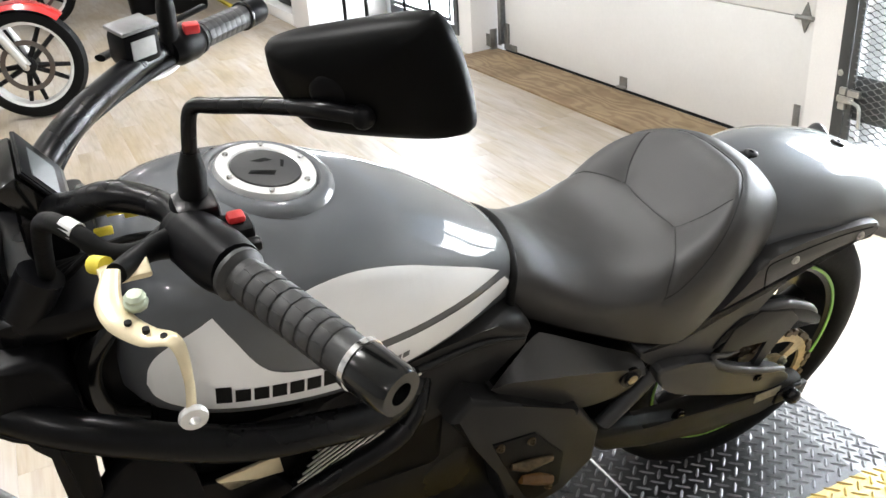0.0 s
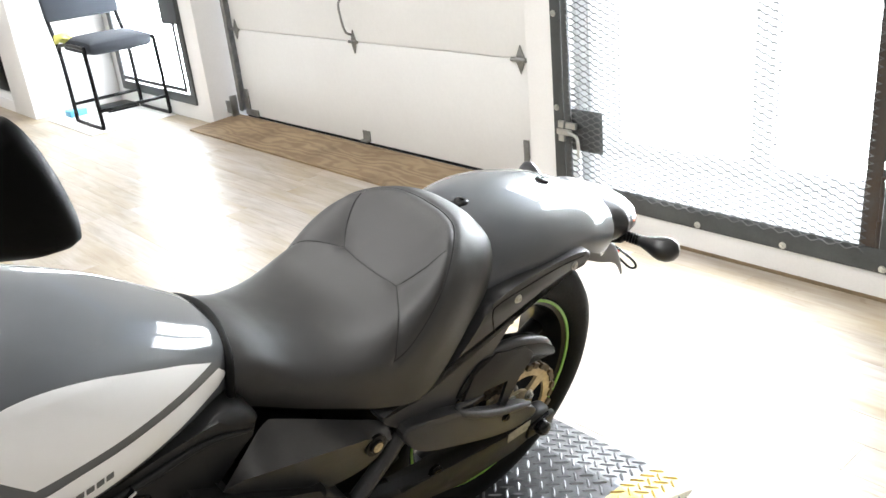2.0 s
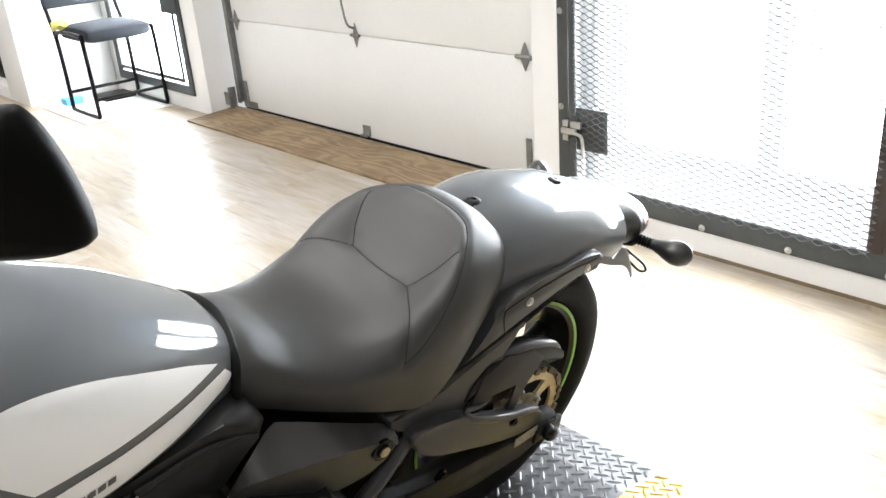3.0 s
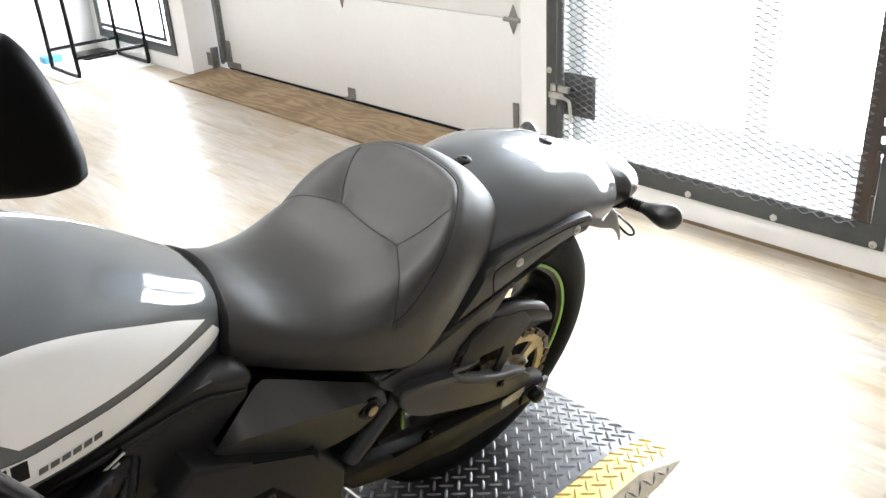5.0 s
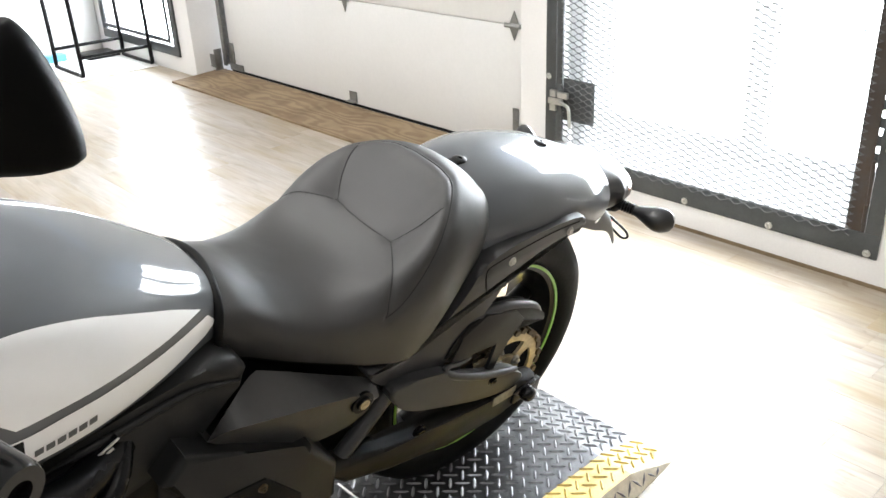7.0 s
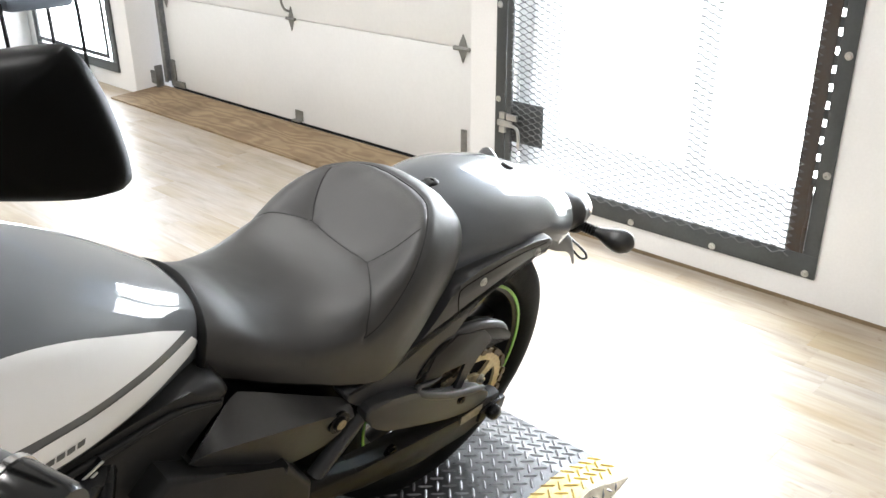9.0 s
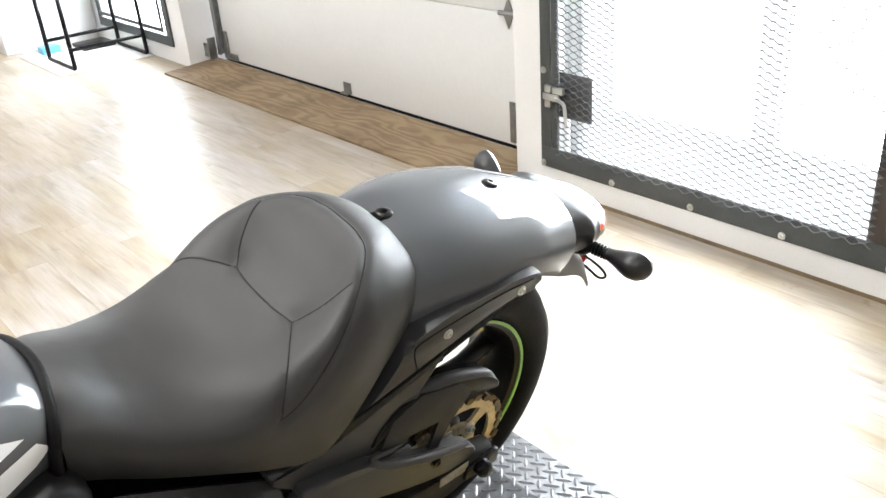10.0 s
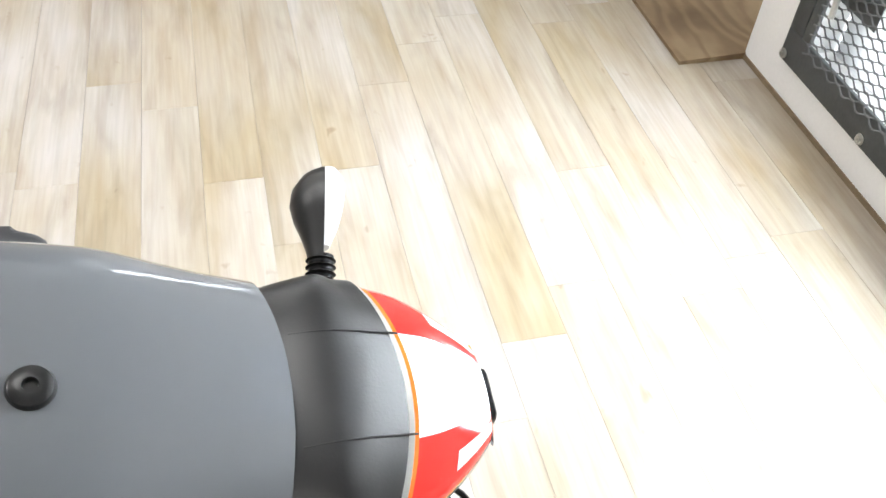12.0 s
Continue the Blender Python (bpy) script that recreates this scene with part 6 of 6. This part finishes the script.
part("handle", tube([(0.895, 6.02, 0.30), (0.87, 6.03, 0.325), (0.87, 6.20, 0.325), (0.895, 6.21, 0.30)], 0.008, 8, 4), BLACKMET, case)
bx = tagged(link("box", box(0.88, 1.0, 6.10, 6.30, 0.447, 0.66, 0.003), PAPER), "white carton with purple print on the shelf", "box")
part("print", box(0.8785, 0.88, 6.12, 6.22, 0.50, 0.62), PURPLE, bx, "purple printed panel")
for k, (y, h, m) in enumerate(((5.80, 0.20, PAPER), (5.95, 0.24, PAPER), (6.42, 0.18, BLACKPL))):
    tagged(link("box", box(0.90, 1.02, y, y + 0.10, 0.447, 0.447 + h, 0.003), m), "small carton standing on the shelf", "box", "cartons on shelf")

# ---- stacked cartons along the wall beyond the cabinet ----
rr = random.Random(4)
for k in range(7):
    y = 6.66 + k * 0.27
    z = 0.07
    for j in range(4):
        h = rr.uniform(0.16, 0.30)
        d = rr.uniform(0.0, 0.05)
        ob = tagged(link("carton", box(0.86 + d, 1.30, y, y + rr.uniform(0.22, 0.26), z, z + h, 0.004), PAPER if rr.random() < 0.8 else LABELP), "white printed carton in a stack", "carton", "stacked cartons")
        part("label", box(0.857 + d, 0.86 + d, y + 0.04, y + rr.uniform(0.08, 0.16), z + 0.04, z + rr.uniform(0.07, 0.12)), BLACKPL if rr.random() < 0.5 else LABELP, ob, "dark printed label")
        z += h + 0.001
tagged(link("pallet_rail", box(0.80, 1.35, 6.64, 8.6, 0.0, 0.069, 0.004), BLACKPL), "low dark stand under the cartons", "stand")
tagged(link("floor_strip", box(0.62, 0.66, 6.25, 8.4, 0.0, 0.02, 0.004), YELLOWTAG), "yellow cable cover strip on the floor", "floor strip")
tagged(link("paper_sheet", box(0.40, 0.58, 6.0, 6.28, 0.0005, 0.0025), PAPER), "white paper sheet lying on the floor", "paper")


# ---- other motorcycles parked at the back ----
def cast_wheel(parent, cx, cz, r, w, rim_mat, spokes=10):
    wh = part("wheel", ringlathe([(r * 0.74, -w * 0.42), (r * 0.77, -w * 0.5), (r * 0.72, -w * 0.45), (r * 0.69, 0), (r * 0.72, w * 0.45), (r * 0.77, w * 0.5), (r * 0.74, w * 0.42), (r * 0.71, 0)], 56, "y", (cx, 0, cz)), rim_mat, parent, "silver rimmed cast wheel")
    pr = [(r * 0.755, -w * 0.46), (r * 0.84, -w * 0.56), (r * 0.94, -w * 0.46), (r, 0)]
    part("tyre", ringlathe(pr + [(a, -b) for a, b in reversed(pr[:-1])], 64, "y", (cx, 0, cz)), TYRE, wh, "black tyre")
    for k in range(spokes):
        a = 2 * math.pi * k / spokes + (0.12 if k % 2 else -0.12)
        part("spoke", tube([(cx + r * 0.12 * math.cos(a), -w * 0.3, cz + r * 0.12 * math.sin(a)), (cx + r * 0.72 * math.cos(a), 0, cz + r * 0.72 * math.sin(a))], [0.016, 0.012], 8, 1), BLACKMET, wh)
    part("hub", lathe([(0.02, -w * 0.8), (0.045, -w * 0.6), (0.045, w * 0.6), (0.02, w * 0.8)], 20, "y", (cx, 0, cz)), BLACKMET, wh)
    part("disc", ringlathe([(r * 0.37, -w * 0.66), (r * 0.46, -w * 0.66), (r * 0.46, -w * 0.60), (r * 0.37, -w * 0.60)], 40, "y", (cx, 0, cz)), RUST, wh, "dark steel brake disc")
    return wh


def parked_bike(m, paint, label, forkmat):
    b = thing("motorcycle", label, "motorcycle", m, "parked motorcycles")
    cast_wheel(b, 0.0, 0.30, 0.30, 0.10, SILVERCAP)
    cast_wheel(b, -1.5, 0.30, 0.30, 0.14, SILVERCAP)
    rings = []
    for k in range(21):
        a = radians(48 + 92 * k / 20)
        rings.append([Vector((r * math.cos(a), y, 0.30 + r * math.sin(a))) for r, y in ((0.300, -0.078), (0.325, -0.06), (0.338, 0), (0.325, 0.06), (0.300, 0.078), (0.318, 0.055), (0.330, 0), (0.318, -0.055))])
    part("front_fender", loft(rings), paint, b, "glossy painted fender")
    for s in (-1, 1):
        part("fork_leg", tube([(0.0, s * 0.085, 0.30), (-0.16, s * 0.085, 0.60), (-0.34, s * 0.085, 0.94)], [0.026, 0.028, 0.022], 14, 1), forkmat, b, "silver fork leg")
    part("axle", tube([(0, -0.11, 0.30), (0, 0.11, 0.30)], 0.018, 12, 1), CHROME, b)
    part("fuel_tank", egg_loft(-0.95, -0.40, 16, [(-0.95, 0.09), (-0.6, 0.16), (-0.40, 0.08)], [(-0.95, 0.80), (-0.6, 0.96), (-0.40, 0.90)], [(-0.95, 0.74), (-0.40, 0.80)], [(-0.95, 0.68), (-0.40, 0.74)], 2.4, 2.4, 32), paint, b)
    part("seat", egg_loft(-1.5, -0.92, 12, [(-1.5, 0.12), (-1.2, 0.15), (-0.92, 0.10)], [(-1.5, 0.78), (-1.2, 0.72), (-0.92, 0.78)], [(-1.5, 0.70), (-0.92, 0.70)], [(-1.5, 0.62), (-0.92, 0.64)], 2.4, 2.4, 28), SEATVINYL, b)
    part("engine", box(-1.0, -0.45, -0.15, 0.15, 0.20, 0.66, 0.05), BLACKMET, b)
    part("exhaust", tube([(-0.5, -0.17, 0.40), (-0.62, -0.19, 0.22), (-1.0, -0.19, 0.20), (-1.55, -0.19, 0.26)], [0.025, 0.03, 0.04, 0.045], 16, 5), CHROME, b, "chrome exhaust pipe")
    part("handlebar", tube([(-0.52, -0.38, 1.08), (-0.42, -0.18, 1.06), (-0.34, 0, 0.98), (-0.42, 0.18, 1.06), (-0.52, 0.38, 1.08)], 0.013, 12, 6), BLACKMET, b)
    part("headlamp", tube([(-0.30, 0, 0.84), (-0.20, 0, 0.84), (-0.14, 0, 0.84)], [0.05, 0.085, 0.08], 20, 2), CHROME, b)
    part("side_stand", tube([(-0.7, -0.10, 0.2), (-0.72, -0.24, 0.005)], 0.012, 10, 1), BLACKMET, b)
    part("rear_fender", box(-1.72, -1.15, -0.09, 0.09, 0.60, 0.66, 0.025), paint, b)
    return b


parked_bike(pose(-1.125, 4.14, 0.0, 0, 0, -12), REDTANK, "red cruiser motorcycle with silver rimmed wheels", SILVERCAP)
parked_bike(pose(-0.92, 7.25, 0.0, 0, 0, -10), BLACKPL, "black motorcycle with silver rimmed wheels", SILVERCAP)
# bin and tool bag on the floor at the back
waste_bin = tagged(link("waste_bin", lathe([(0, 0.0), (0.13, 0.0), (0.14, 0.01), (0.175, 0.52), (0.168, 0.52), (0.13, 0.02), (0, 0.02)], 28, "z", (-0.06, 7.32, 0.0), caps=False), BLACKPL), "round black plastic waste bin on the floor", "bin")
part("rim", ringlathe([(0.168, 0.518), (0.184, 0.515), (0.186, 0.535), (0.170, 0.536)], 28, "z", (-0.06, 7.32, 0.0)), LABELP, waste_bin, "pale bin rim")
bm = box(0.12, 0.44, 6.98, 7.28, 0.004, 0.42, 0.05)
for v in bm.verts:
    v.co += Vector((0.02, 0.02, 0.015)) * noise.noise(v.co * 6.0)
tool_bag = tagged(link("tool_bag", bm, RUBBER), "black fabric tool bag standing on the floor", "bag")
part("handle", tube([(0.20, 7.12, 0.40), (0.22, 7.12, 0.50), (0.34, 7.12, 0.50), (0.36, 7.12, 0.40)], 0.012, 8, 4), BLACKPL, tool_bag)


# ---- ceiling lights ----
def ceiling_light():
    c = thing("ceiling_light", "round white ceiling spot lamp, lit", "ceiling light", pose(0, 0, 0))
    part("housing", ringlathe([(0.055, -0.10), (0.065, -0.10), (0.065, 0.0), (0.055, 0.0)], 24, "z"), WALL, c)
    part("bulb", lathe([(0, -0.085), (0.054, -0.085), (0.054, -0.075), (0, -0.075)], 24, "z", caps=False), LAMPGLOW, c, "glowing lamp face")
    return c


LAMPGLOW = glow("warm_lamp_glow", (1.0, 0.95, 0.86), 30)
first = ceiling_light()
spots = [(x, y) for y in (-2.2, 0.4, 3.0, 5.6) for x in (-3.4, -1.75, -1.5, 0.05)]
first.matrix_basis = pose(*spots[0], H)
tagged(first, group="ceiling lights")
for x, y in spots[1:]:
    copy_thing(first, pose(x, y, H))
for x, y in spots:
    a = bpy.data.lights.new("spot_beam", "AREA")
    a.shape, a.size, a.energy, a.color = "DISK", 0.10, LAMP_POWER * (0.42 if y < 0 else 1.16 if y < 1 else 0.93), (1.0, 0.99, 0.985)
    new("spot_beam", a).matrix_world = look((x, y, H - 0.105), (x, y, 0))

# ---- floor planks ----
PW, PL = 0.118, 0.92
rp = random.Random(11)
meshes = []
for k in range(4):
    bm = box(0, PW - 0.0005, 0, PL - 0.0005, -0.004, 0.0, 0.0003)
    me = bpy.data.meshes.new("plank")
    bm.to_mesh(me)
    bm.free()
    me.materials.append(PLANK)
    meshes.append(me)
rest = bmesh.new()
near = 0
x = DX + 0.05 - PW
while x > XB:
    y = Y_RIGHT - rp.uniform(0, PL)
    while y < Y_LEFT:
        y0, y1 = max(y, Y_RIGHT), min(y + PL, Y_LEFT)
        if y1 - y0 > 0.02:
            if x > -1.9 and y > -1.6 and y < 5.2 and y1 - y0 > PL - 0.01 and near < 300:
                o = new("plank", meshes[near % 4])
                o.parent = floor
                o.location = (x, y, 0)
                near += 1
            else:
                box(x, x + PW - 0.0007, y0, y1 - 0.0006, -0.004, 0.0, bm=rest)
        y += PL
    x -= PW
tagged(link("far_planks", rest, PLANK, floor, "", 0), kind="stuff")
